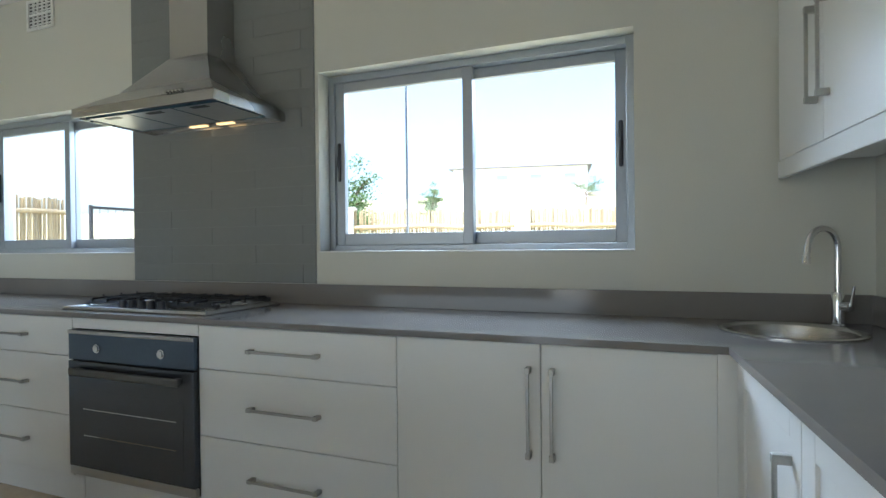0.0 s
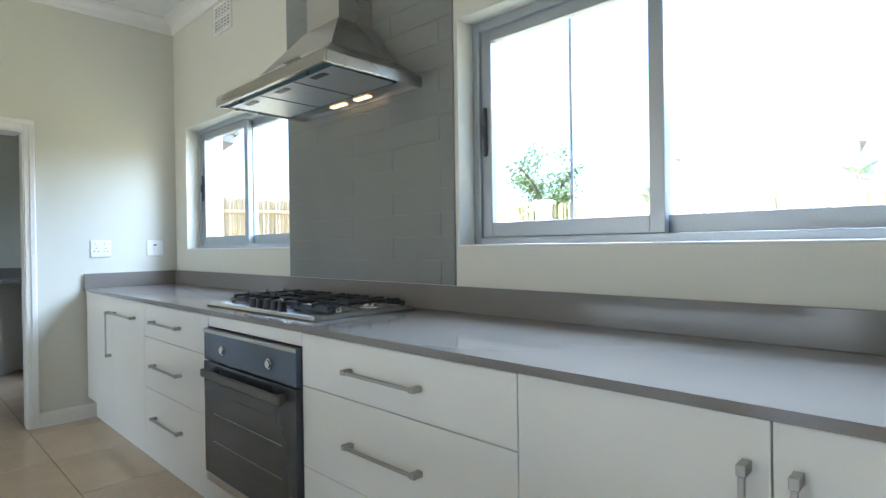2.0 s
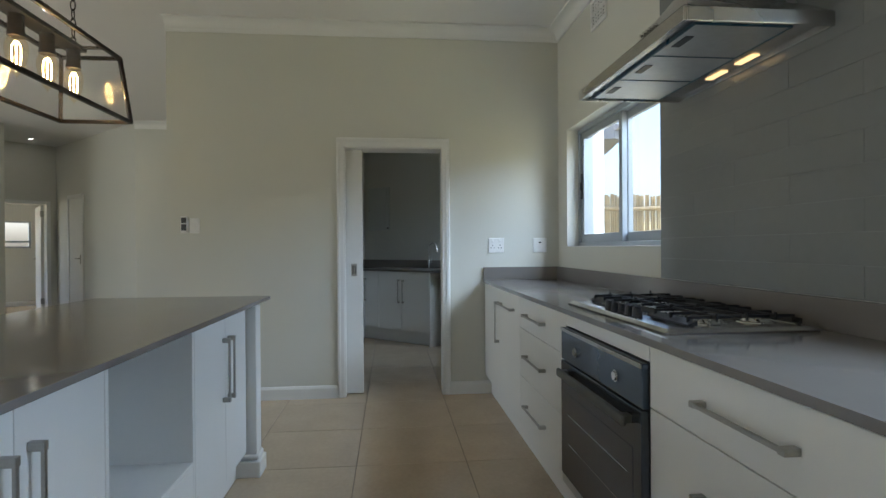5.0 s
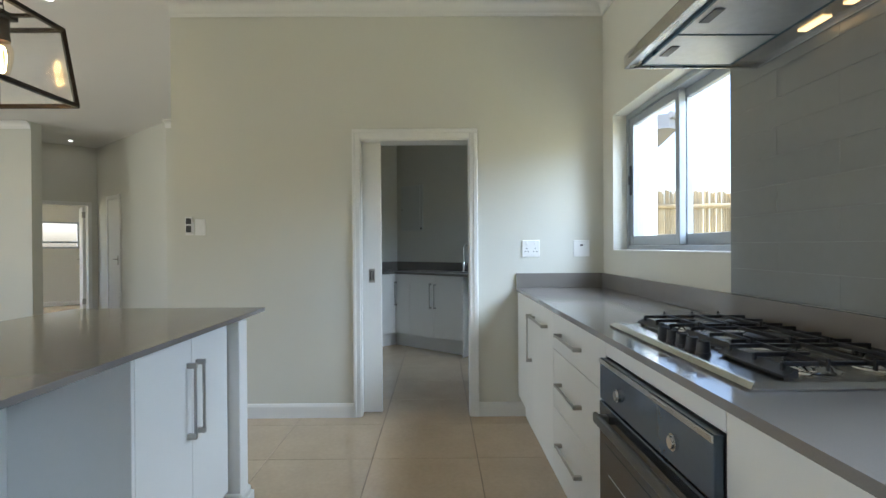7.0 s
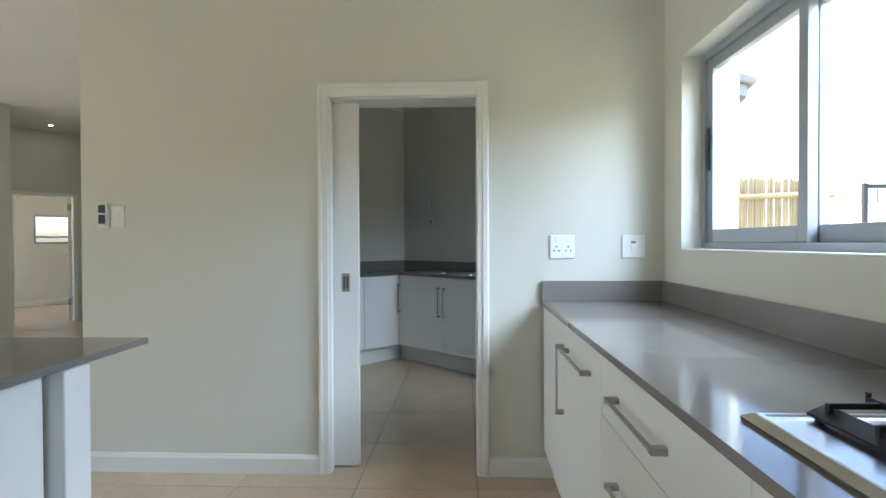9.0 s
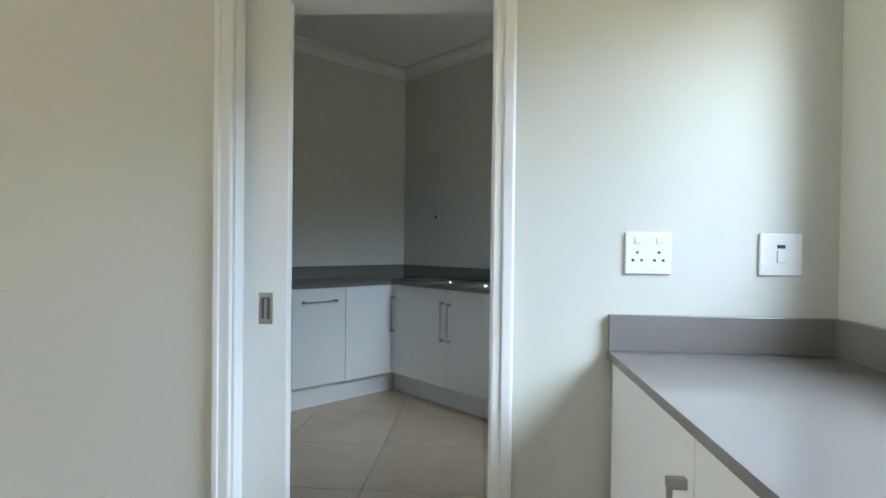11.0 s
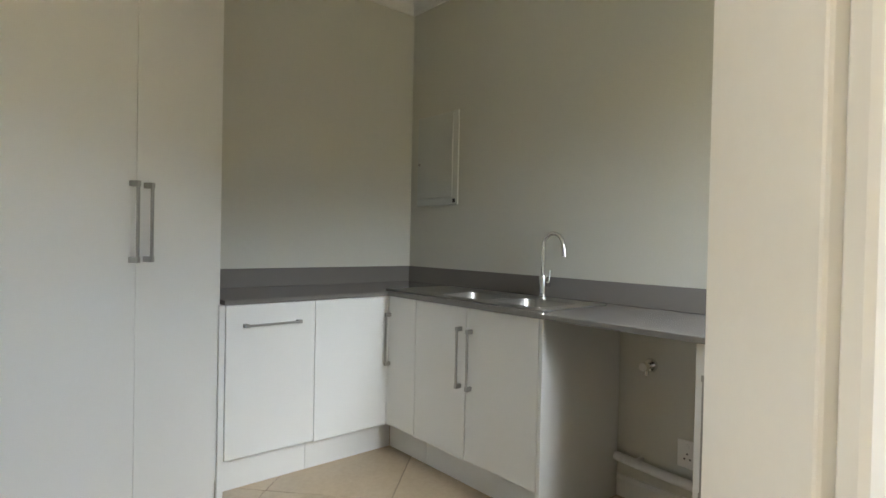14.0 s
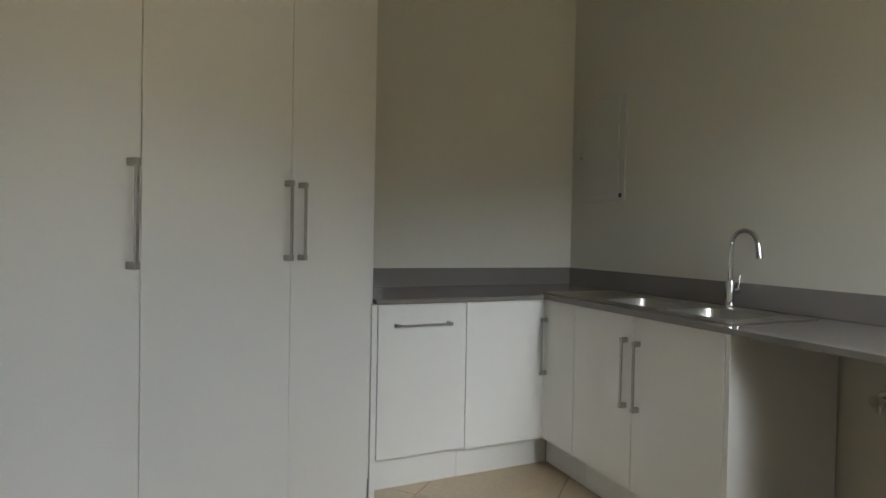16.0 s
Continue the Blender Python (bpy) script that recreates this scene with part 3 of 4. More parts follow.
for bx, by, r in ((-0.3, -0.04, 0.034), (-0.3, 0.14, 0.044), (0, 0.055, 0.062), (0.3, -0.04, 0.044), (0.3, 0.14, 0.034)):
    bm = B()
    lathe(bm, [(r + 0.03, 0.0126), (r + 0.028, 0.0155), (r + 0.016, 0.017), (r + 0.012, 0.021), (r + 0.004, 0.026), (r + 0.004, 0.032), (0, 0.032)], (bx, by, 0), 28)
    br = part("burner", bm, M_CHROME, hob, "chrome burner ring", True)
    bm = B()
    lathe(bm, [(r, 0.032), (r, 0.038), (r - 0.006, 0.041), (0, 0.041)], (bx, by, 0), 28)
    part("burner_cap", bm, M_BLACK, br, "", True)
for gx0, gx1 in ((-0.42, -0.148), (-0.142, 0.142), (0.148, 0.42)):
    bm = B()
    h0, h1, w = 0.042, 0.051, 0.0045
    cx = (gx0 + gx1) / 2
    side = abs(cx) > 0.1
    ya, yb = (-0.165, 0.212) if side else (-0.125, 0.212)
    # low flat strips at the front and back, with short feet
    for b0, b1 in ((ya, ya + (0.03 if side else 0.014)), (yb - 0.014, yb)):
        vs = [bm.verts.new((gx, gy, gz)) for gx in (gx0, gx1) for gy, gz in ((b0, 0.019), (b1, 0.019), (b1, 0.037), (b0, 0.024))]
        bm.faces.new(vs[:4])
        bm.faces.new(vs[4:][::-1])
        for k in range(4):
            bm.faces.new((vs[k], vs[k + 4], vs[(k + 1) % 4 + 4], vs[(k + 1) % 4]))
        for a in (gx0 + 0.004, gx1 - 0.016):
            box(bm, a, a + 0.012, (b0 + b1) / 2 - 0.005, (b0 + b1) / 2 + 0.005, 0.0126, 0.0195)
    # raised bars along the hob, their ends turned up and down to the strips
    for yy in (-0.07, 0.03, 0.125):
        box(bm, gx0 + 0.004, gx1 - 0.004, yy - w * 0.8, yy + w * 0.8, h0 - 0.002, h1, 0.0015, 1)
        for a, d in ((gx0, 1), (gx1, -1)):
            box(bm, a, a + d * 0.008, yy - w * 0.8, yy + w * 0.8, h0 - 0.01, h1 + 0.007, 0.0015, 1)
    # square cross bars from front to back on upright feet
    for xx in (gx0 + 0.03, cx, gx1 - 0.03):
        box(bm, xx - w, xx + w, ya + 0.016, -0.02 if xx == cx else yb - 0.012, h0 - 0.004, h1 - 0.003, 0.0015, 1)
        box(bm, xx - w, xx + w, ya + 0.012, ya + 0.021, 0.024, h1 - 0.004, 0.001, 1)
        if xx == cx:
            box(bm, xx - w, xx + w, 0.13, yb - 0.012, h0 - 0.004, h1 - 0.003, 0.0015, 1)
        box(bm, xx - w, xx + w, yb - 0.014, yb - 0.005, 0.024, h1 - 0.004, 0.001, 1)
    part("grate", bm, M_BLACK, hob, "black cast-iron pan grate")

# ---- extractor hood ----
hd = thing("extractor_hood", pose(2.366, 0, 0), "brushed steel chimney extractor hood with lamps lit", "extractor hood")
bm = B()
HW, HD, HZ = 0.456, 0.5, 1.86
box(bm, -HW, HW, -HD, -HD + 0.012, HZ, HZ + 0.045, 0.002)
box(bm, -HW, -HW + 0.012, -HD + 0.012, -0.004, HZ, HZ + 0.045, 0.002)
box(bm, HW - 0.012, HW, -HD + 0.012, -0.004, HZ, HZ + 0.045, 0.002)
box(bm, -HW + 0.012, HW - 0.012, -0.016, -0.004, HZ, HZ + 0.045, 0.002)
part("lip", bm, M_STEEL, hd)
CW, CD, CZ = 0.128, 0.2, 2.2
bm = B()
lo = [bm.verts.new(p) for p in ((-HW, -HD, HZ + 0.045), (HW, -HD, HZ + 0.045), (HW, -0.004, HZ + 0.045), (-HW, -0.004, HZ + 0.045))]
md = [bm.verts.new(p) for p in ((-0.3, -0.36, 2.0), (0.3, -0.36, 2.0), (0.3, -0.004, 2.0), (-0.3, -0.004, 2.0))]
hi = [bm.verts.new(p) for p in ((-CW - 0.004, -CD - 0.004, CZ), (CW + 0.004, -CD - 0.004, CZ), (CW + 0.004, -0.004, CZ), (-CW - 0.004, -0.004, CZ))]
for r0, r1 in ((lo, md), (md, hi)):
    for k in range(4):
        bm.faces.new((r0[k], r0[(k + 1) % 4], r1[(k + 1) % 4], r1[k]))
bm.faces.new(hi)
part("canopy", bm, M_STEEL, hd)
bm = B()
box(bm, -CW, CW, -CD, -0.004, CZ, CEIL - 0.1, 0.002)
part("chimney", bm, M_STEEL, hd)
bm = B()
box(bm, -HW + 0.012, HW - 0.012, -HD + 0.012, -0.016, HZ + 0.012, HZ + 0.02)
part("underside", bm, M_STEEL, hd)
for k in range(3):
    a = -0.42 + k * 0.282
    bm = B()
    box(bm, a, a + 0.276, -0.44, -0.13, HZ + 0.004, HZ + 0.012, 0.001, 1)
    f = part("grease_filter", bm, M_FILTER, hd, "fine metal mesh grease filter")
    bm = B()
    box(bm, a + 0.09, a + 0.185, -0.42, -0.39, HZ + 0.0015, HZ + 0.0045, 0.001, 1)
    part("filter_catch", bm, M_DARK, f)
    bm = B()
    for q in ((a - 0.006, a, -0.446, -0.124), (a + 0.276, a + 0.281, -0.446, -0.124), (a, a + 0.276, -0.446, -0.44), (a, a + 0.276, -0.13, -0.124)):
        box(bm, *q, HZ + 0.0022, HZ + 0.0118)
    part("filter_frame", bm, M_FILM, f, "dark blue film on the filter edges")
for a, b_ in ((-0.13, -0.02), (0.06, 0.165)):
    bm = B()
    box(bm, a, b_, -0.076, -0.048, HZ + 0.008, HZ + 0.0115)
    part("hood_lamp", bm, M_HOODL, hd, "lit warm lamp strip")
bm = B()
for k in range(5):
    cyl(bm, (0.17 + 0.022 * k, -0.498, HZ + 0.062), (0.17 + 0.022 * k, -0.478, HZ + 0.066), 0.006, n=12)
part("push_buttons", bm, M_CHROME, hd)


# ---- wall plates and vent ----
def wall_plate(name, m, w, h, label, kind):
    """A moulded plate on a wall; local x across, y out of the wall, z up."""
    p = thing(name, m, label, "socket" if kind == "socket" else "switch")
    bm = B()
    box(bm, -w / 2, w / 2, 0, 0.009, -h / 2, h / 2, 0.004, 3)
    pl = part("faceplate", bm, M_PLASTIC, p)
    if kind == "socket":
        for cx in (-0.03, 0.03):
            bm = B()
            for dx, dz in ((0, 0.002), (-0.012, -0.02), (0.012, -0.02)):
                cyl(bm, (cx + dx, 0.008, dz), (cx + dx, 0.0095, dz), 0.0042, n=12)
            part("pin_holes", bm, M_DARK, pl)
            bm = B()
            box(bm, cx - 0.008, cx + 0.008, 0.008, 0.014, 0.026, 0.046, 0.002)
            part("rocker", bm, M_PLASTIC, pl)
    elif kind == "isolator":
        bm = B()
        box(bm, -0.012, 0.012, 0.008, 0.014, -0.022, 0.012, 0.002)
        part("rocker", bm, M_PLASTIC, pl)
        bm = B()
        box(bm, -0.011, 0.011, 0.008, 0.0105, 0.018, 0.028, 0.001)
        part("neon", bm, M_DARK, pl)
    else:
        bm = B()
        box(bm, -0.01, 0.01, 0.008, 0.012, -0.018, 0.018, 0.002)
        part("rocker", bm, M_PLASTIC, pl)
    return p


wall_plate("double_socket", pose(0, -0.522, 1.195, 0, 0, -90), 0.128, 0.12, "white double wall socket on the plaster wall", "socket")
wall_plate("isolator_switch", pose(0, -0.16, 1.195, 0, 0, -90), 0.115, 0.118, "white isolator switch on the plaster wall", "isolator")
wall_plate("light_switch", pose(0, -2.877, 1.363, 0, 0, -90), 0.075, 0.118, "white light switch plate on the wall", "switch")
rc = thing("remote_control", pose(0, -2.95, 1.37, 0, 0, -90), "remote control in a white wall cradle", "remote control")
bm = B()
box(bm, -0.03, 0.03, 0, 0.012, -0.065, 0.03, 0.003)
part("cradle", bm, M_PLASTIC, rc)
bm = B()
box(bm, -0.024, 0.024, 0.012, 0.028, -0.055, 0.066, 0.005)
h = part("handset", bm, M_PLASTIC, rc)
bm = B()
box(bm, -0.019, 0.019, 0.027, 0.0292, 0.012, 0.055, 0.001)
box(bm, -0.019, 0.019, 0.027, 0.0288, -0.045, 0.004, 0.001)
part("display", bm, M_DARK, h, "dark display and keypad")

vt = thing("air_vent", pose(0.905, -0.001, 2.735), "white louvred air brick vent high on the wall", "vent")
bm = B()
W, Hh = 0.13, 0.1
box(bm, -W, W, -0.012, 0, -Hh, -Hh + 0.02, 0.003)
box(bm, -W, W, -0.012, 0, Hh - 0.02, Hh, 0.003)
box(bm, -W, -W + 0.022, -0.012, 0, -Hh + 0.02, Hh - 0.02, 0.003)
box(bm, W - 0.022, W, -0.012, 0, -Hh + 0.02, Hh - 0.02, 0.003)
box(bm, -W + 0.022, W - 0.022, -0.011, 0, -0.008, 0.008, 0.002)
for k in range(1, 5):
    q = -W + 0.022 + (2 * W - 0.044) * k / 5
    box(bm, q - 0.006, q + 0.006, -0.011, 0, -Hh + 0.02, -0.008, 0.001)
    box(bm, q - 0.006, q + 0.006, -0.011, 0, 0.008, Hh - 0.02, 0.001)
part("grille", bm, M_PLASTIC, vt)
bm = B()
box(bm, -W + 0.01, W - 0.01, -0.002, 0, -Hh + 0.01, Hh - 0.01)
part("backing", bm, M_DARK, vt)
for k in range(10):
    q = -W + 0.022 + (2 * W - 0.044) * (k % 5 + 0.5) / 5
    zz = (-1 if k < 5 else 1) * 0.044
    bm = B()
    for j in range(3):
        box(bm, q - 0.016, q + 0.016, -0.008, -0.002, zz - 0.028 + j * 0.022, zz - 0.02 + j * 0.022)
    part("slat", bm, M_PLASTIC, vt)

# ---- island ----
IX0, IX1, IY0, IY1 = 1.065, 3.75, -3.07, -2.085
MI = pose(0, -2.125, 0, 0, 0, 180)
GI = "cabinets of the kitchen island"
c = cabinet(MI, "white lacquered island cabinet with a pair of doors", -2.215, -1.475, 0.13, 0.882, 0.42,
            [("door", -2.215, -1.823, 0.13, 0.882, ('v', -1.86, 0.5, 0.785)), ("door", -1.823, -1.475, 0.13, 0.882, ('v', -1.785, 0.5, 0.785))], name="island_cabinet", group=GI, plinth=1)
c = thing("island_niche", MI, "white open niche unit in the kitchen island", "cabinet", GI)
for nm, q in (("back_panel", (-2.87, -2.217, 0.38, 0.4, 0.13, 0.882)), ("side_panel", (-2.87, -2.852, 0.0, 0.38, 0.13, 0.882)), ("side_panel", (-2.235, -2.217, 0.0, 0.38, 0.13, 0.882)),
              ("bottom_panel", (-2.852, -2.235, 0.0, 0.38, 0.36, 0.378)), ("front_panel", (-2.851, -2.236, 0.0, 0.018, 0.13, 0.358)), ("plinth", (-2.87, -2.217, 0.05, 0.066, 0, 0.129))):
    bm = B()
    box(bm, *q, 0.0015, 1)
    part(nm, bm, M_CAB, c)
cabinet(MI, "white lacquered island cabinet with two doors", -3.64, -2.872, 0.13, 0.882, 0.42,
        [("door", -3.64, -3.22, 0.13, 0.882, ('v', -3.262, 0.5, 0.79)), ("door", -3.22, -2.872, 0.13, 0.882, ('v', -3.175, 0.5, 0.79))], name="island_cabinet", group=GI, plinth=1)
bm = B()
box(bm, 1.37, 1.40, -3.0, -2.18, 0.0, 0.882, 0.002)
solid("island_end_panel", bm, M_CAB, "white lacquered end panel of the island", "cabinet panel")
bm = B()
box(bm, 1.40, 3.64, -3.0, -2.98, 0, 0.882, 0.002)
solid("island_back_panel", bm, M_CAB, "white lacquered back panel of the island", "cabinet panel")
for i, (px, py) in enumerate(((1.415, -2.125),)):
    post = thing("island_post", pose(px, py, 0), "white square wooden corner post with a wider foot", "post")
    bm = B()
    box(bm, -0.05, 0.05, -0.05, 0.05, 0.1, 0.884, 0.004)
    part("shaft", bm, M_CAB, post)
    bm = B()
    box(bm, -0.072, 0.072, -0.072, 0.072, 0, 0.085, 0.006)
    box(bm, -0.062, 0.062, -0.062, 0.062, 0.085, 0.115, 0.012, 3)
    part("foot", bm, M_CAB, post)
bm = B()
box(bm, IX0, IX1, IY0, IY1, 0.885, 0.905, 0.002)
solid("island_worktop", bm, M_QUARTZ, "grey engineered-stone worktop on the island", "worktop")

# ---- lantern pendant over the island ----
lp = thing("lantern_pendant", pose(2.44, -2.607, 1.723), "long dark bronze and glass lantern pendant, filament bulbs lit", "pendant lamp")
L, Wd, H, TL, TW = 0.49, 0.14, 0.256, 0.455, 0.115
r = 0.007
bot = [Vector(p) for p in ((-L, -Wd, 0), (L, -Wd, 0), (L, Wd, 0), (-L, Wd, 0))]
top = [Vector(p) for p in ((-TL, -TW, H), (TL, -TW, H), (TL, TW, H), (-TL, TW, H))]


def bar(bm, p, q, w):
    d = Vector(q) - Vector(p)
    m = Matrix.Translation((Vector(p) + Vector(q)) / 2) @ d.to_track_quat('Z', 'Y').to_matrix().to_4x4() @ Matrix.Diagonal((w * 2, w * 2, d.length + w, 1))
    bmesh.ops.create_cube(bm, size=1, matrix=m)


for nm, pairs in (("base_rail", [(bot[k], bot[(k + 1) % 4]) for k in range(4)]), ("top_rail", [(top[k], top[(k + 1) % 4]) for k in range(4)]), ("corner_bar", [(bot[k], top[k]) for k in range(4)])):
    for p, q in pairs:
        bm = B()
        bar(bm, p, q, r)
        part(nm, bm, M_BRONZE, lp)
for k in range(4):
    bm = B()
    vs = [bm.verts.new(p * 0.985) for p in (bot[k], bot[(k + 1) % 4], top[(k + 1) % 4], top[k])]
    f = bm.faces.new(vs)
    e = bmesh.ops.extrude_face_region(bm, geom=[f])
    n = (vs[1].co - vs[0].co).cross(vs[3].co - vs[0].co).normalized() * 0.003
    bmesh.ops.translate(bm, verts=[q for q in e["geom"] if isinstance(q, bmesh.types.BMVert)], vec=n)
    g = part("glass_side", bm, M_LGLASS, lp)
    g.visible_shadow = False
bm = B()
box(bm, -0.36, 0.36, -0.035, 0.035, H - 0.012, H + 0.006, 0.002)
for x in (-0.33, 0.33):
    box(bm, x - 0.008, x + 0.008, -TW, TW, H - 0.006, H + 0.004, 0.002)
part("lamp_rail", bm, M_BRONZE, lp)
for k in range(5):
    x = -0.33 + 0.165 * k
    bm = B()
    cyl(bm, (x, 0, H - 0.012), (x, 0, H - 0.07), 0.024, n=18)
    cyl(bm, (x, 0, H - 0.07), (x, 0, H - 0.085), 0.026, n=18)
    sk = part("lamp_holder", bm, M_BRONZE, lp, "", True)
    bm = B()
    lathe(bm, [(0.014, H - 0.085), (0.026, H - 0.094), (0.033, H - 0.11), (0.034, H - 0.128), (0.029, H - 0.16), (0.021, H - 0.19), (0.011, H - 0.206), (0.003, H - 0.214), (0.001, H - 0.221)], (x, 0, 0), 20)
    bb = part("bulb", bm, M_BULB, sk, "clear glass filament bulb", True)
    bb.visible_shadow = False
    bm = B()
    for q in range(4):
        ca, sa = math.cos(0.5 + q * math.pi / 2), math.sin(0.5 + q * math.pi / 2)
        tube(bm, [(x + r_ * ca, r_ * sa, H - z_) for r_, z_ in ((0.004, 0.1), (0.012, 0.116), (0.013, 0.15), (0.01, 0.18), (0.003, 0.188))], 0.0013, 6)
    part("filament", bm, M_FILAMENT, sk)
for x in (-0.33, 0.33):
    for k in range(24):
        z = H + 0.02 + k * 0.036
        if z > CEIL - 1.723 - 0.04:
            break
        bm = B()
        pts = []
        for j in range(13):
            a = 2 * math.pi * j / 12
            p = (0.009 * math.cos(a), 0.021 * math.sin(a))
            pts.append((x + (p[0] if k % 2 else 0), (0 if k % 2 else p[0]), z + p[1]))
        tube(bm, pts, 0.0025, 6)
        part("chain_link", bm, M_BRONZE, lp)
bm = B()
box(bm, -0.38, 0.38, -0.05, 0.05, CEIL - 1.723 - 0.03, CEIL - 1.723 - 0.001, 0.004)
part("ceiling_plate", bm, M_BRONZE, lp)

# ---- scullery ----
MP = Matrix.Translation((PC.x, PC.y, 0)) @ Matrix.Rotation(radians(ANG), 4, 'Z')
MSINK = MP @ Matrix.Translation((0, -0.6, 0))
ML = Matrix.Translation((PC.x, PC.y, 0)) @ Matrix.Rotation(radians(ANG + 90), 4, 'Z') @ Matrix.Translation((0, -0.6, 0))
GS = "scullery base cabinets"
PZ, Z1 = 0.165, 0.882
cabinet(MSINK, "white scullery base cabinet with a narrow door", 0.6, 0.848, PZ, Z1, 0.58, [("door", 0.602, 0.848, PZ, Z1, ('v', 0.622, 0.5, 0.79))], group=GS, plinth=2, setback=0.09)
cabinet(MSINK, "white scullery sink cabinet with a pair of doors", 0.848, 1.662, PZ, Z1, 0.58,
        [("door", 0.848, 1.232, PZ, Z1, ('v', 1.197, 0.5, 0.79)), ("door", 1.232, 1.662, PZ, Z1, ('v', 1.268, 0.5, 0.785))], name="sink_cabinet", group=GS, plinth=1, setback=0.09, body=False)
bm = B()
box(bm, 1.663, 1.681, 0.0, 0.58, 0.0, Z1, 0.001)
solid("appliance_bay_panel", bm, M_CAB, "white panel beside the open appliance bay", "cabinet panel", m=MSINK)
cabinet(MSINK, "white scullery base cabinet beside the appliance bay", 2.298, 2.95, PZ, Z1, 0.58, [("door", 2.298, 2.95, PZ, Z1, ('v', 2.34, 0.4, 0.79))], group=GS, plinth=1, setback=0.09)
cabinet(ML, "white dishwasher front with a level bar handle", -1.49, -1.045, PZ, Z1, 0.58, [("door", -1.488, -1.045, PZ + 0.01, Z1, ('h', 0.785, -1.41, -1.13))], name="dishwasher_cabinet", group=GS, plinth=1, setback=0.09)
cabinet(ML, "white blind corner cabinet front", -1.045, -0.602, PZ, Z1, 0.58, [("door", -1.045, -0.604, PZ, Z1)], group=GS, plinth=3, setback=0.09)
bm = B()
slab(bm, [(0.002, -0.002), (2.95, -0.002), (2.95, -0.62), (0.62, -0.62), (0.62, -1.5), (0.002, -1.5)], [(0.872, -0.488), (1.578, -0.488), (1.578, -0.192), (0.872, -0.192)], 0.885, 0.905)
wt = solid("scullery_worktop", bm, M_QUARTZ, "L-shaped grey engineered-stone worktop in the scullery", "worktop", m=MP)
bm = B()
box(bm, 0.022, 2.95, -0.022, -0.002, 0.905, 1.012, 0.002)
part("back_upstand", bm, M_QUARTZ, wt)
bm = B()
box(bm, 0.002, 0.021, -1.5, -0.002, 0.905, 1.012, 0.002)
part("side_upstand", bm, M_QUARTZ, wt)

bm = B()
box(bm, 0.583, 0.6034, -0.6054, -0.583, PZ, Z1)
solid("corner_filler", bm, M_CAB, "white lacquered filler strip in the scullery cabinet corner", "cabinet panel", m=MP)

# double sink with drainer
sk = thing("double_sink", MP @ Matrix.Translation((0.5, -0.55, 0.9055)), "stainless steel double sink with ribbed drainer", "sink")
bm = B()
SW, SD = 1.14, 0.47
b0, b1, b2, b3 = 0.37, 0.72, 0.755, 1.08
y0, y1 = 0.06, 0.36
for q in ((0, b0, 0, SD), (b1, b2, y0, y1), (b3, SW, 0, SD), (b0, b3, 0, y0), (b0, b3, y1, SD)):
    box(bm, *q, 0.0, 0.005, 0.0012, 1)
part("rim", bm, M_SINK, sk)
for a, b_ in ((b0, b1), (b2, b3)):
    bm = B()
    rings = []
    for d, z, cr in ((-0.004, 0.0052, 0.05), (0.002, 0.0058, 0.05), (0.007, 0.002, 0.05), (0.01, -0.01, 0.05), (0.016, -0.12, 0.055), (0.026, -0.14, 0.05), (0.045, -0.15, 0.04)):
        ring = []
        for qx, qy, a0 in ((b_ - d - cr, y1 - d - cr, 0), (a + d + cr, y1 - d - cr, 90), (a + d + cr, y0 + d + cr, 180), (b_ - d - cr, y0 + d + cr, 270)):
            for q in range(7):
                t_ = radians(a0 + 15 * q)
                ring.append(bm.verts.new((qx + cr * math.cos(t_), qy + cr * math.sin(t_), z)))
        rings.append(ring)
    for r0, r1 in zip(rings, rings[1:]):
        for k in range(28):
            bm.faces.new((r0[k], r0[(k + 1) % 28], r1[(k + 1) % 28], r1[k]))
    bm.faces.new(rings[-1])
    bw = part("bowl", bm, M_SINK, sk, smooth=True)
    bm = B()
    lathe(bm, [(0.04, -0.1495), (0.036, -0.147), (0.0, -0.147)], ((a + b_) / 2, (y0 + y1) / 2, 0), 24)
    part("drain", bm, M_CHROME, bw, smooth=True)
for a, b_ in ((b0, b1), (b2, b3)):
    bm = B()
    for qx, qy, sx, sy in ((a, y0, 1, 1), (b_, y0, -1, 1), (b_, y1, -1, -1), (a, y1, 1, -1)):
        pts = [(qx, qy)] + [(qx + sx * 0.05 * (1 - math.sin(radians(15 * q))), qy + sy * 0.05 * (1 - math.cos(radians(15 * q)))) for q in range(7)]
        prism(bm, pts, 0.001, 0.0048)
    part("rim_corner", bm, M_SINK, sk)
for k in range(9):
    bm = B()
    box(bm, 0.04, 0.34, 0.07 + k * 0.038, 0.082 + k * 0.038, 0.0045, 0.0075, 0.0012, 1)
    part("drainer_rib", bm, M_SINK, sk)
tap("sink_tap", MP @ Matrix.Translation((1.27, -0.095, 0.905)) @ Matrix.Rotation(radians(88), 4, 'Z'), "chrome swan-neck mixer tap behind the double sink")

bm = B()
box(bm, 0.574, 0.598, 1.4905, 1.515, 0.0, 0.882, 0.001)
solid("dishwasher_filler", bm, M_CAB, "white lacquered filler strip beside the tall cupboard", "cabinet panel", m=MP @ Matrix.Diagonal((1, -1, 1, 1)))

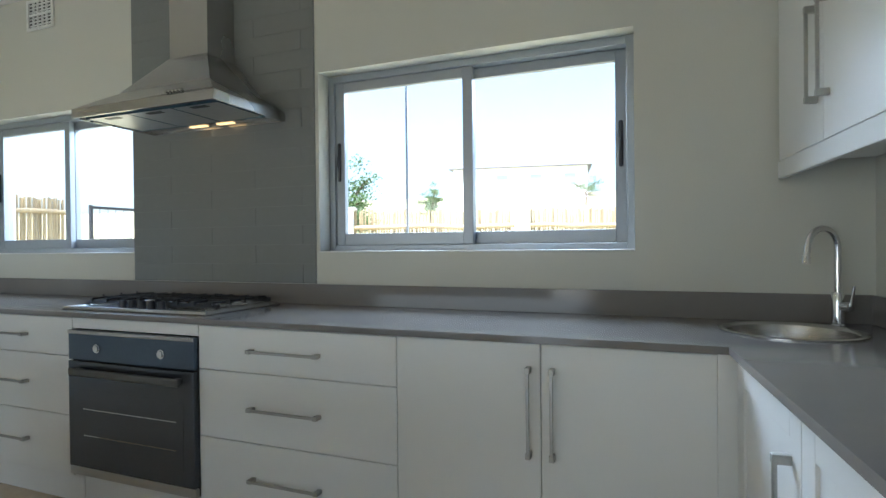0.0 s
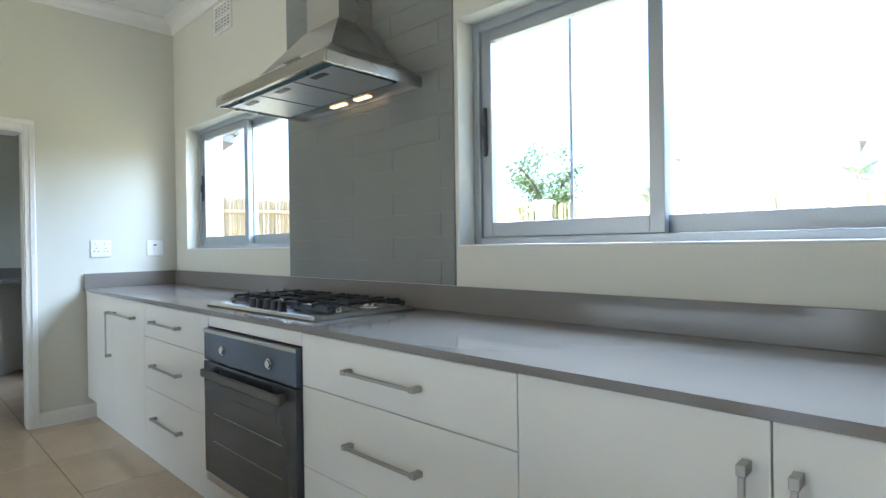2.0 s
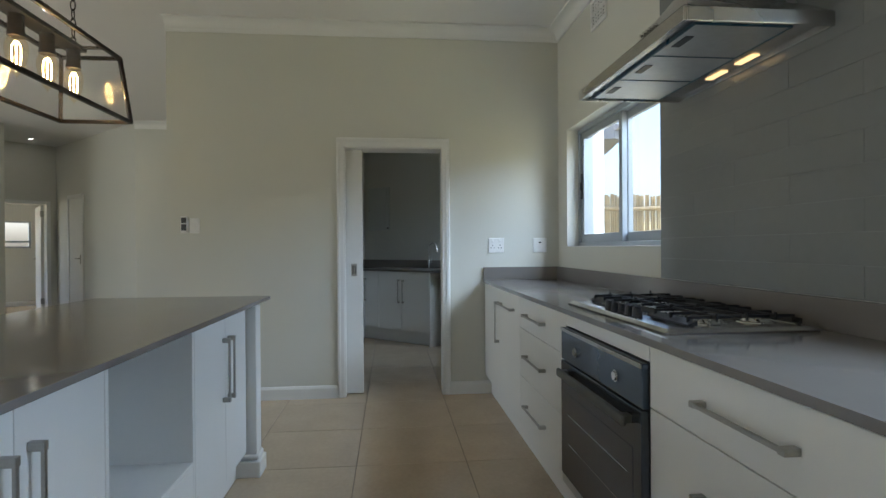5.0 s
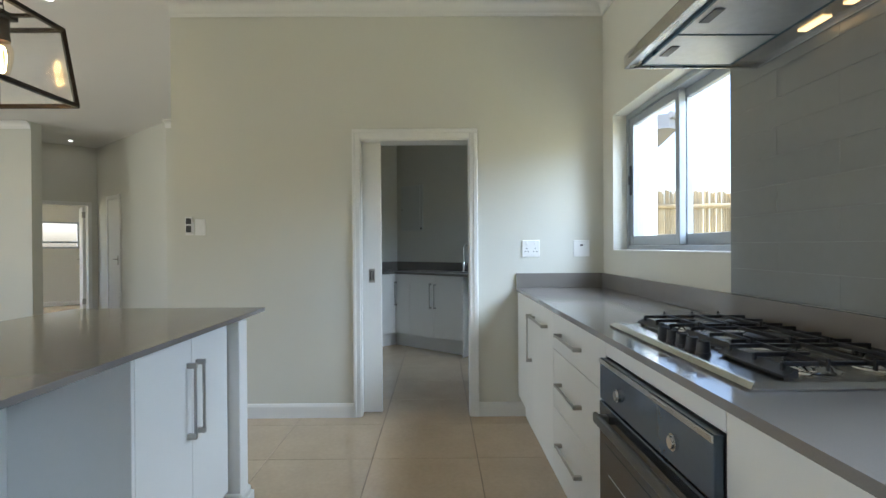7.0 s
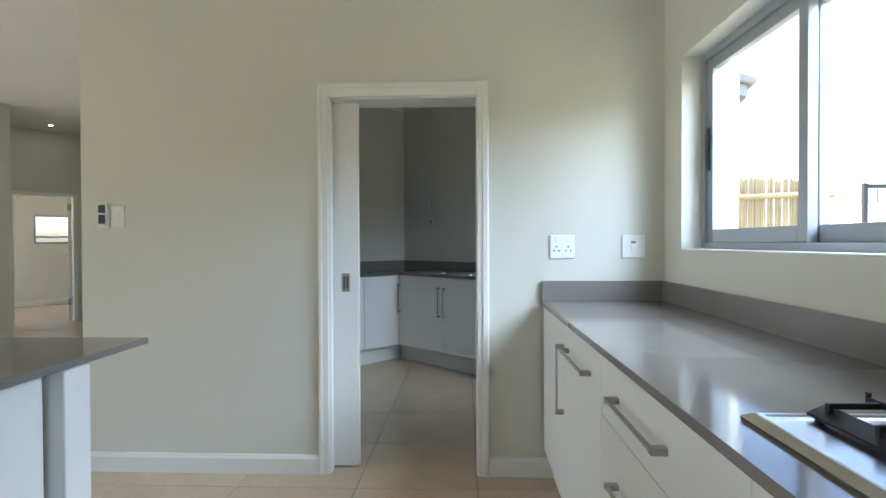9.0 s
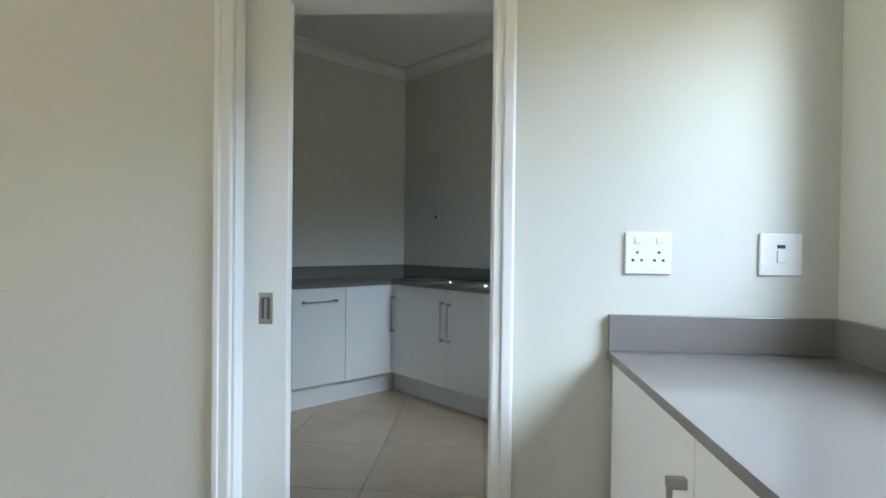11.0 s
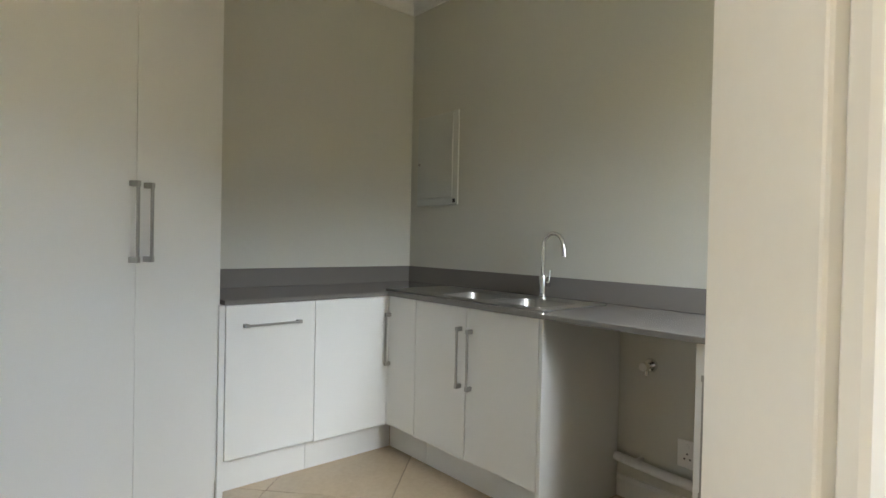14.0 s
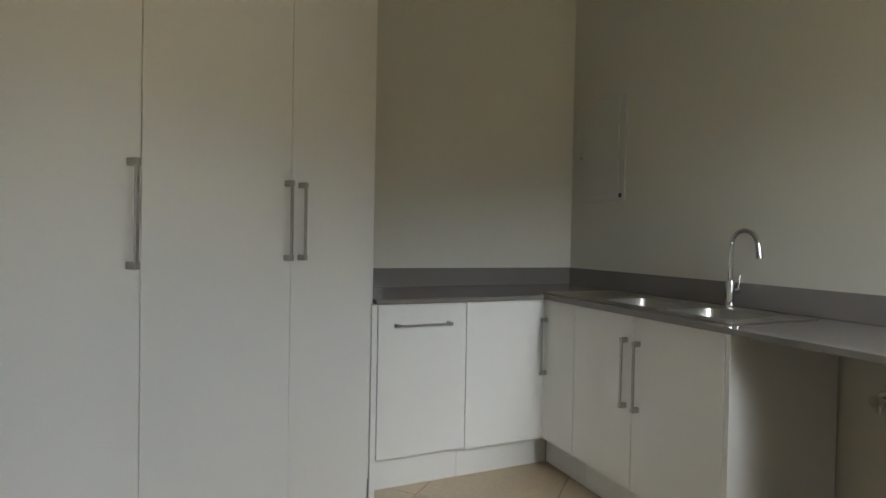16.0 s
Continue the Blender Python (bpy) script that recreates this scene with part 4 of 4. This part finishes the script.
# tall cupboards
MT = pose(0, -2.345, 0, 0, 0, 180)
GT = "tall scullery cupboards"
for x0, x1, mid in ((0.98, 2.135, 1.567), (-0.0, 0.98, 0.0)):
    hs = (('v', 1.535, 1.095, 1.375), ('v', 1.61, 1.095, 1.375)) if mid else (('v', 0.46, 1.09, 1.37), ('v', 0.945, 1.09, 1.37))
    if not mid:
        x0, mid = 0.205, 0.5
    c = thing("tall_cupboard", MT, "tall white floor-to-ceiling cupboard with two doors", "cupboard", GT)
    bm = B()
    box(bm, x0 + 0.001, x1 - 0.001, 0.02, 0.6, 0.09, 2.74, 0.001, 1)
    part("body", bm, M_CAB, c)
    bm = B()
    box(bm, x0 + 0.001, x1 - 0.001, 0.012, 0.03, 0, 0.089, 0.001, 1)
    part("plinth", bm, M_CAB, c)
    front(c, "door", x0, mid, 0.092, 2.74, hs[0])
    front(c, "door", mid, x1, 0.092, 2.74, hs[1])
    bm = B()
    box(bm, x0 + 0.001, x1 - 0.001, 0.0, 0.018, 2.742, 2.858, 0.001, 1)
    part("cornice_panel", bm, M_CAB, c)

# distribution board
db = thing("distribution_board", MP @ Matrix.Translation((0, 0, 0)), "pale grey metal distribution board on the wall", "distribution board")
bm = B()
box(bm, 0.09, 0.50, -0.014, -0.001, 1.425, 2.03, 0.004)
bd = part("case", bm, M_DBOARD, db)
bm = B()
box(bm, 0.1, 0.455, -0.022, -0.014, 1.475, 2.02, 0.003)
dd = part("cover_door", bm, M_DBOARD, db)
bm = B()
cyl(bm, (0.125, -0.022, 1.71), (0.125, -0.029, 1.71), 0.01, n=16)
part("lock", bm, M_NICKEL, dd)
bm = B()
box(bm, 0.465, 0.485, -0.022, -0.014, 1.44, 1.465, 0.002)
part("catch", bm, M_DARK, bd)

# appliance bay fittings
wv = thing("water_valve", MP @ Matrix.Translation((1.83, 0, 0.645)), "small chrome washing-machine valve on the wall", "valve")
bm = B()
cyl(bm, (0, -0.001, 0), (0, -0.012, 0), 0.032, 0.026, n=24)
part("rosette", bm, M_CHROME, wv, smooth=True)
bm = B()
cyl(bm, (0, -0.01, 0), (0, -0.055, 0), 0.014, n=16)
cyl(bm, (0, -0.04, 0), (0, -0.04, -0.04), 0.01, n=14)
cyl(bm, (0, -0.055, 0), (0, -0.075, 0), 0.022, 0.019, n=10)
part("valve_body", bm, M_CHROME, wv, smooth=True)
wall_plate("bay_socket", MP @ Matrix.Translation((2.04, -0.0, 0.29)) @ Matrix.Rotation(radians(180), 4, 'Z'), 0.15, 0.12, "white double wall socket low in the bay", "socket")
wp = thing("waste_pipe", MP, "white plastic waste pipe along the wall", "pipe")
bm = B()
tube(bm, [(1.69, -0.05, 0.2), (1.9, -0.05, 0.185), (2.29, -0.05, 0.17)], 0.021, 14)
part("pipe", bm, M_PLASTIC, wp, smooth=True)
for q in (1.8, 2.2):
    bm = B()
    box(bm, q - 0.008, q + 0.008, -0.055, -0.001, 0.168, 0.215, 0.003)
    part("pipe_clip", bm, M_PLASTIC, wp)

# ---- passage beyond the far wall ----
HN = Vector((-PU.x, -PU.y))
h0 = Vector((-3.6, -4.88))
h1 = Vector((-5.647, -7.107))
h2 = h1 + PV * 2.0
h3 = h1 - PV * 1.0
wall("wall_passage_side", tuple(h1), tuple(h0), 0.15, 0, 2.96)
hl = Vector((-3.8, -6.73))
wall("wall_passage_left", tuple(hl), tuple(hl + HN * 1.6), 0.15, 0, 2.96)
wall("wall_passage_end", tuple(h2), tuple(h3), 0.12, 0, 2.96, [(1.10, 1.85, 0, 1.95)])
# the opening is unseen, added to brighten the end room
wall("wall_end_room_left", tuple(h2), tuple(h2 + HN * 3.07), -0.12, 0, 2.96, [(0.4, 2.7, 0.5, 2.3)])
r1 = h1 + HN * 3.07 - PV * 1.0
r2 = h1 + HN * 3.07 + PV * 2.0
wall("wall_end_room", tuple(r2), tuple(r1), 0.15, 0, 2.96, [(1.80, 2.52, 1.22, 1.79)])
wall("wall_end_room_side", tuple(r1), tuple(h3), 0.12, 0, 2.96)
bm = B()
prism(bm, [(-3.79, -4.6), (-3.79, -8.8), tuple(r2 + PV), tuple(r1 - PV * 0.3)], 2.955, 3.03)
solid("ceiling_passage", bm, M_CEIL, "plain white painted ceiling of the passage", "ceiling", "structure")
m, ln = run_frame(tuple(h2), tuple(h1))
bm = B()
for a, b_ in ((1.04, 1.10), (1.85, 1.91)):
    box(bm, a, b_, -0.02, 0.0, 0, 2.01, 0.004)
box(bm, 1.10, 1.85, -0.02, 0, 1.95, 2.01, 0.004)
solid("architrave_passage", bm, M_TRIM, "white architrave round the passage doorway", "trim", "structure", m=m)
dp = thing("door_2", m @ Matrix.Translation((1.828, 0.13, 0)) @ Matrix.Rotation(radians(79), 4, 'Z'), "white hinged door standing open into the room", "door", kind="structure")
bm = B()
box(bm, 0.0, 0.8, -0.02, 0.02, 0.01, 1.94, 0.002)
lf = part("leaf", bm, M_TRIM, dp)
bm = B()
cyl(bm, (0.74, -0.06, 1.02), (0.74, 0.06, 1.02), 0.008)
box(bm, 0.62, 0.745, 0.052, 0.064, 1.012, 1.028, 0.003)
box(bm, 0.62, 0.745, -0.064, -0.052, 1.012, 1.028, 0.003)
part("lever_handle", bm, M_NICKEL, lf)
bm = B()
for z in (0.25, 1.75):
    box(bm, -0.012, 0.012, -0.03, 0.03, z, z + 0.1, 0.003)
part("hinge", bm, M_NICKEL, lf)
m, ln = run_frame(tuple(r2), tuple(r1))
wn3 = thing("window_3", m, "small aluminium window with a top-hung sash", "window", kind="structure")
bm = B()
for q in ((1.80, 1.835, 1.22, 1.79), (2.485, 2.52, 1.22, 1.79), (1.835, 2.485, 1.22, 1.255), (1.835, 2.485, 1.755, 1.79), (1.835, 2.485, 1.335, 1.375)):
    box(bm, q[0], q[1], 0.03, 0.08, q[2], q[3], 0.003)
part("window_frame", bm, M_ALU, wn3)
bm = B()
box(bm, 1.82, 2.5, 0.05, 0.055, 1.24, 1.78)
part("pane", bm, M_GLASS, wn3).visible_shadow = False
skirting("baseboard_end_room", tuple(r2), tuple(r1))
# side door in the passage
m, ln = run_frame(tuple(h0), tuple(h1))
sd = thing("door_3", m, "white closed side door in the passage", "door", kind="structure")
bm = B()
for a, b_ in ((1.84, 1.90), (2.42, 2.48)):
    box(bm, a, b_, 0.0, 0.025, 0, 2.08, 0.004)
box(bm, 1.90, 2.42, 0.0, 0.025, 2.02, 2.08, 0.004)
part("door_frame", bm, M_TRIM, sd)
bm = B()
box(bm, 1.902, 2.418, 0.0, 0.012, 0.01, 2.018, 0.002)
lf = part("leaf", bm, M_TRIM, sd)
bm = B()
box(bm, 1.94, 1.97, 0.012, 0.02, 0.95, 1.1, 0.002)
cyl(bm, (1.955, 0.015, 1.04), (1.955, 0.06, 1.04), 0.008)
box(bm, 1.95, 2.07, 0.05, 0.06, 1.032, 1.048, 0.003)
part("lever_handle", bm, M_NICKEL, lf)


def downlight(x, y, z):
    d = thing("downlight", pose(x, y, z), "small round recessed ceiling downlight, lit", "downlight", "ceiling downlights")
    bm = B()
    lathe(bm, [(0.045, 0), (0.045, -0.004), (0.034, -0.006), (0.032, -0.002)], n=24)
    part("ring", bm, M_TRIM, d, smooth=True)
    bm = B()
    lathe(bm, [(0.032, -0.002), (0.0, -0.002)], n=24)
    part("lens", bm, M_SPOT, d)


downlight(-4.93, -7.08, 2.954)
downlight(0.1, -3.87, CEIL - 0.001)

# ---- outside ----
bm = B()
N = 60
vs = {}
for i in range(N + 1):
    for j in range(N + 1):
        sx = (i / N * 2 - 1)
        sy = (j / N * 2 - 1)
        x, y = 900 * sx * abs(sx) ** 1.6, 900 * sy * abs(sy) ** 1.6
        d = math.hypot(x, y)
        rise = max(0.0, min(1.0, (y - 12) / 60)) * 8.5
        vs[i, j] = bm.verts.new((x, y, -0.16 + (rise + 0.25 * noise.noise(Vector((x * 0.05, y * 0.05, 0)))) * (1 if y > 12 else 0)))
for i in range(N):
    for j in range(N):
        bm.faces.new((vs[i, j], vs[i + 1, j], vs[i + 1, j + 1], vs[i, j + 1]))
solid("ground", bm, M_GROUND, "sunlit dry grass ground rising to a slope", "ground", "structure")
bm = B()
box(bm, 0.3, 8, 0.47, 1.3, -0.155, -0.14)
solid("pavement", bm, M_PAVE, "pale concrete paving beside the house", "pavement", "structure")

eave = thing("eave", pose(-1.884, 1.226, -0.6125) @ Matrix.Scale(1.5, 4), "grey roof eave with gutter on the white wing", "roof", kind="structure")
bm = B()
prism(bm, [(-2.4, 0.3), (-2.4, 0.6), (-0.02, 0.1), (0.04, 0.02), (-0.02, -0.1)], 2.04, 2.14)
part("soffit", bm, M_ROOF, eave)
bm = B()
tube(bm, [(-2.4, 0.62, 2.13), (-0.01, 0.12, 2.13), (0.05, 0.02, 2.13)], 0.025, 10)
part("gutter", bm, M_ROOF, eave, smooth=True)

pole_mesh = [None] * 4
for k in range(4):
    bm = B()
    cyl(bm, (0, 0, 0), (0.004 * (k - 1.5), 0.003 * (k % 2), 1.0), 0.021, 0.016, n=7)
    pole_mesh[k] = mesh_of("pole", bm, M_REED)


def reed_fence(p0, p1, top, label, pitch=0.043, rails=(0.55, 0.85)):
    m, ln = run_frame(p0, p1)
    f = thing("reed_fence", m, label, "fence", "garden fence")
    n = int(ln / pitch)
    for k in range(n):
        o = new("pole", pole_mesh[random.randrange(4)])
        o.parent = f
        h = top + 0.17 + random.uniform(-0.035, 0.025)
        o.matrix_basis = pose(k * pitch + random.uniform(-0.006, 0.006), random.uniform(-0.01, 0.01), -0.17, random.uniform(-0.3, 0.3), random.uniform(-0.4, 0.4), random.uniform(0, 360)) @ Matrix.Diagonal((random.uniform(0.8, 1.2), random.uniform(0.8, 1.2), h, 1))
    for fr in rails:
        bm = B()
        tube(bm, [(ln * q / 8, -0.045 + random.uniform(-0.006, 0.006), top * fr + random.uniform(-0.015, 0.015)) for q in range(9)], 0.035, 8)
        part("rail", bm, M_REED, f, "horizontal wooden pole rail")
    return f


reed_fence((-4.1, 0.9), (-4.1, 3.49), 2.0, "sunlit reed-pole fence with a wooden rail", pitch=0.03, rails=(0.89,))
fc = Vector((4.626, -2.35)) + Vector((-0.37, 0.929)) * 8.6
fd = Vector((0.929, 0.37))
for k in range(1, 5):
    a = -7.0 + k * 2.75
    reed_fence(tuple(fc + fd * (a + 0.12)), tuple(fc + fd * (a + 2.63)), 1.76, "sunlit reed-pole fence panel between white pillars")
    pl = thing("fence_pillar", pose(*(fc + fd * a), 0, 0, 0, 21.7), "white rendered fence pillar with a cap", "pillar", "garden fence")
    bm = B()
    box(bm, -0.11, 0.11, -0.11, 0.11, -0.17, 1.76, 0.01)
    part("shaft", bm, M_RENDER, pl)
    bm = B()
    box(bm, -0.14, 0.14, -0.14, 0.14, 1.76, 1.81, 0.01)
    part("cap", bm, M_RENDER, pl)


gate = thing("metal_gate", pose(-4.1, 3.87, 0), "dark metal frame gate beside the reed fence", "gate")
for nm, q in (("gate_post", (0.0, 0.05)), ("gate_post", (1.75, 1.8))):
    bm = B()
    box(bm, -0.025, 0.025, *q, -0.16, 1.93, 0.004)
    part(nm, bm, M_DARK, gate)
for z in (0.1, 1.87):
    bm = B()
    box(bm, -0.02, 0.02, 0.05, 1.75, z, z + 0.045, 0.004)
    part("gate_rail", bm, M_DARK, gate)
for k in range(11):
    bm = B()
    cyl(bm, (0, 0.18 + k * 0.145, 0.145), (0, 0.18 + k * 0.145, 1.87), 0.005, n=8)
    part("gate_rod", bm, M_DARK, gate)


def tree(x, y, z, height, spread, leaves, label, seed, stem=0.45):
    rnd = random.Random(seed)
    t = thing("tree", pose(x, y, z), label, "tree")
    bm = B()
    tips = []
    th = height * stem
    tube(bm, [(0, 0, 0), (0.04, 0.02, th * 0.5), (-0.03, 0.05, th)], height * 0.022, 8)
    for k in range(9):
        a = k * 2.4 + rnd.uniform(-0.4, 0.4)
        h = rnd.uniform(0.6, 1.0) * th
        r = spread * rnd.uniform(0.45, 0.95)
        e = Vector((r * math.cos(a), r * math.sin(a), h + height * rnd.uniform(0.08, 0.34)))
        s = Vector((0, 0.03, h))
        mdl = s.lerp(e, 0.5) + Vector((0, 0, height * 0.06))
        tube(bm, [s, mdl, e], height * 0.009, 6)
        tips += [mdl, e, e.lerp(mdl, 0.5), Vector((e.x * 0.5, e.y * 0.5, e.z + height * 0.1))]
    part("trunk", bm, M_BARK, t, smooth=True)
    vs_, fs = [], []
    for k in range(leaves):
        c = rnd.choice(tips) + Vector([rnd.gauss(0, spread * q) for q in (0.17, 0.17, 0.1)])
        n = Vector([rnd.gauss(0, 1) for _ in range(3)]).normalized()
        o = n.orthogonal().normalized()
        w = n.cross(o)
        s = rnd.uniform(0.022, 0.045) * (height / 3)
        b0 = len(vs_)
        vs_ += [c - o * s, c + w * s * 0.45, c + o * s, c - w * s * 0.45]
        fs.append((b0, b0 + 1, b0 + 2, b0 + 3))
    me = bpy.data.meshes.new("crown")
    me.from_pydata(vs_, [], fs)
    me.materials.append(M_LEAF)
    o = new("crown", me)
    o.parent = t


def toward(t_yaw, d, ex=4.6, ey=-2.2):
    a = radians(t_yaw)
    return ex - math.sin(a) * d, ey + math.cos(a) * d


tree(-1.95, 8.2, -0.15, 3.2, 0.88, 5500, "small leafy green tree with a forked trunk behind the reed fence", 3, 0.62)
tree(*toward(23.0, 24), 1.0, 3.3, 0.6, 2500, "small leafy bush on the slope", 4, 0.55)
tree(*toward(7.0, 45), 4.3, 3.0, 1.35, 4000, "low leafy bush on the slope behind the fence", 5, 0.35)
tree(*toward(39, 18), 0.2, 3.3, 0.9, 4000, "leafy bush behind the fence", 8, 0.3)


def house(x, y, z, rz, w, d, h, label):
    hs = thing("house", pose(x, y, z, 0, 0, rz), label, "house")
    bm = B()
    box(bm, -w / 2, w / 2, -d / 2, d / 2, -1.5, h, 0.02)
    part("wall", bm, M_RENDER, hs)
    bm = B()
    e = 0.5
    pts = [(-w / 2 - e, -d / 2 - e, h), (w / 2 + e, -d / 2 - e, h), (w / 2 + e, d / 2 + e, h), (-w / 2 - e, d / 2 + e, h)]
    lo = [bm.verts.new(p) for p in pts]
    hi = [bm.verts.new(p) for p in ((-w / 2 + 2, 0, h + 1.5), (w / 2 - 2, 0, h + 1.5))]
    bm.faces.new(lo[::-1])
    bm.faces.new((lo[0], lo[1], hi[1], hi[0]))
    bm.faces.new((lo[2], lo[3], hi[0], hi[1]))
    bm.faces.new((lo[1], lo[2], hi[1]))
    bm.faces.new((lo[3], lo[0], hi[0]))
    rf = part("roof", bm, M_ROOF, hs, "pale grey hipped roof")
    bm = B()
    box(bm, w * 0.2, w * 0.2 + 0.8, -0.4, 0.4, h + 0.8, h + 2.4, 0.03)
    part("chimney", bm, M_RENDER, rf)
    for k in range(4):
        a = -w / 2 + w * (k + 0.5) / 4
        bm = B()
        box(bm, a - 0.6, a + 0.6, -d / 2 - 0.03, -d / 2 + 0.02, 0.9, 2.1, 0.01)
        part("window", bm, M_ALU, hs)


house(*toward(13.5, 62), 6.4, 10, 14, 8, 2.9, "distant white house with a low hipped roof")

# ---- splashback tiles ----
SX0, SX1, SZ0, SZ1 = 1.722, 3.0, 1.022, CEIL - 0.095
sp = thing("splashback", pose(SX0, 0, 0), "tall grey glazed wall tiles behind the hob", "splashback", kind="structure")
bm = B()
box(bm, 0, SX1 - SX0, -0.0068, 0.0, SZ0, SZ1)
part("grout_bed", bm, M_SGROUT, sp)


def tile_mesh(name, w, h, t, mat, c=0.0004):
    """A flat tile with chamfered edges; thickness along -y."""
    bm = B()
    lo = [bm.verts.new(p) for p in ((0, 0, 0), (w, 0, 0), (w, 0, h), (0, 0, h))]
    md = [bm.verts.new(p) for p in ((0, -t + c, 0), (w, -t + c, 0), (w, -t + c, h), (0, -t + c, h))]
    hi = [bm.verts.new(p) for p in ((c, -t, c), (w - c, -t, c), (w - c, -t, h - c), (c, -t, h - c))]
    for r0, r1 in ((lo, md), (md, hi)):
        for k in range(4):
            bm.faces.new((r0[k], r0[(k + 1) % 4], r1[(k + 1) % 4], r1[k]))
    bm.faces.new(hi)
    return mesh_of(name, bm, mat)


full_w, row_h, gap = 0.6, 0.1, 0.0011
meshes = {}
row = 0
z = SZ0
while z < SZ1 - 0.01:
    hh = min(row_h, SZ1 - z)
    x = -0.3 if row % 2 else 0.0
    while x < SX1 - SX0 - 0.005:
        a, b_ = max(x, 0.0), min(x + full_w, SX1 - SX0)
        key = (round(b_ - a, 4), round(hh, 4))
        if key not in meshes:
            meshes[key] = tile_mesh("tile", b_ - a - gap, hh - gap, 0.003, M_SPLASH)
        o = new("tile", meshes[key])
        o.parent = sp
        o.location = (a + gap / 2, -0.0055 - random.uniform(0, 0.0005), z + gap / 2)
        x += full_w
    z += row_h
    row += 1

# ---- floor tiles ----
PX, PY, OX, OY = 0.6065, 0.603, 0.172, -0.966
bm = B()
c = 0.0015
w, h = PX - 0.004, PY - 0.004
lo = [bm.verts.new(p) for p in ((0, 0, -0.004), (w, 0, -0.004), (w, h, -0.004), (0, h, -0.004))]
md = [bm.verts.new(p) for p in ((0, 0, -c), (w, 0, -c), (w, h, -c), (0, h, -c))]
hi = [bm.verts.new(p) for p in ((c, c, 0), (w - c, c, 0), (w - c, h - c, 0), (c, h - c, 0))]
for r0, r1 in ((lo, md), (md, hi)):
    for k in range(4):
        bm.faces.new((r0[k], r0[(k + 1) % 4], r1[(k + 1) % 4], r1[k]))
bm.faces.new(hi)
tm = mesh_of("tile", bm, M_TILE)
count = 0
far = []
for j in range(-20, 3):
    for i in range(-18, 9):
        x, y = OX + i * PX, OY + j * PY
        if x > 6.1 or y > 0.45 or x < -10:
            continue
        if -4.0 < x < 5.2 and -5.4 < y < 0.4:
            o = new("tile", tm)
            o.parent = floor
            o.location = (x + 0.002, y + 0.002, 0)
            count += 1
        else:
            far.append((x + 0.002, y + 0.002))
vs_, fs = [], []
for x, y in far:
    b0 = len(vs_)
    vs_ += [(x + v.co.x, y + v.co.y, v.co.z) for v in tm.vertices]
    fs += [tuple(b0 + q for q in p.vertices) for p in tm.polygons]
me = bpy.data.meshes.new("far_tiles")
me.from_pydata(vs_, [], fs)
me.materials.append(M_TILE)
ft = new("far_tiles", me)
ft.parent = floor
ft["kind"] = "stuff"
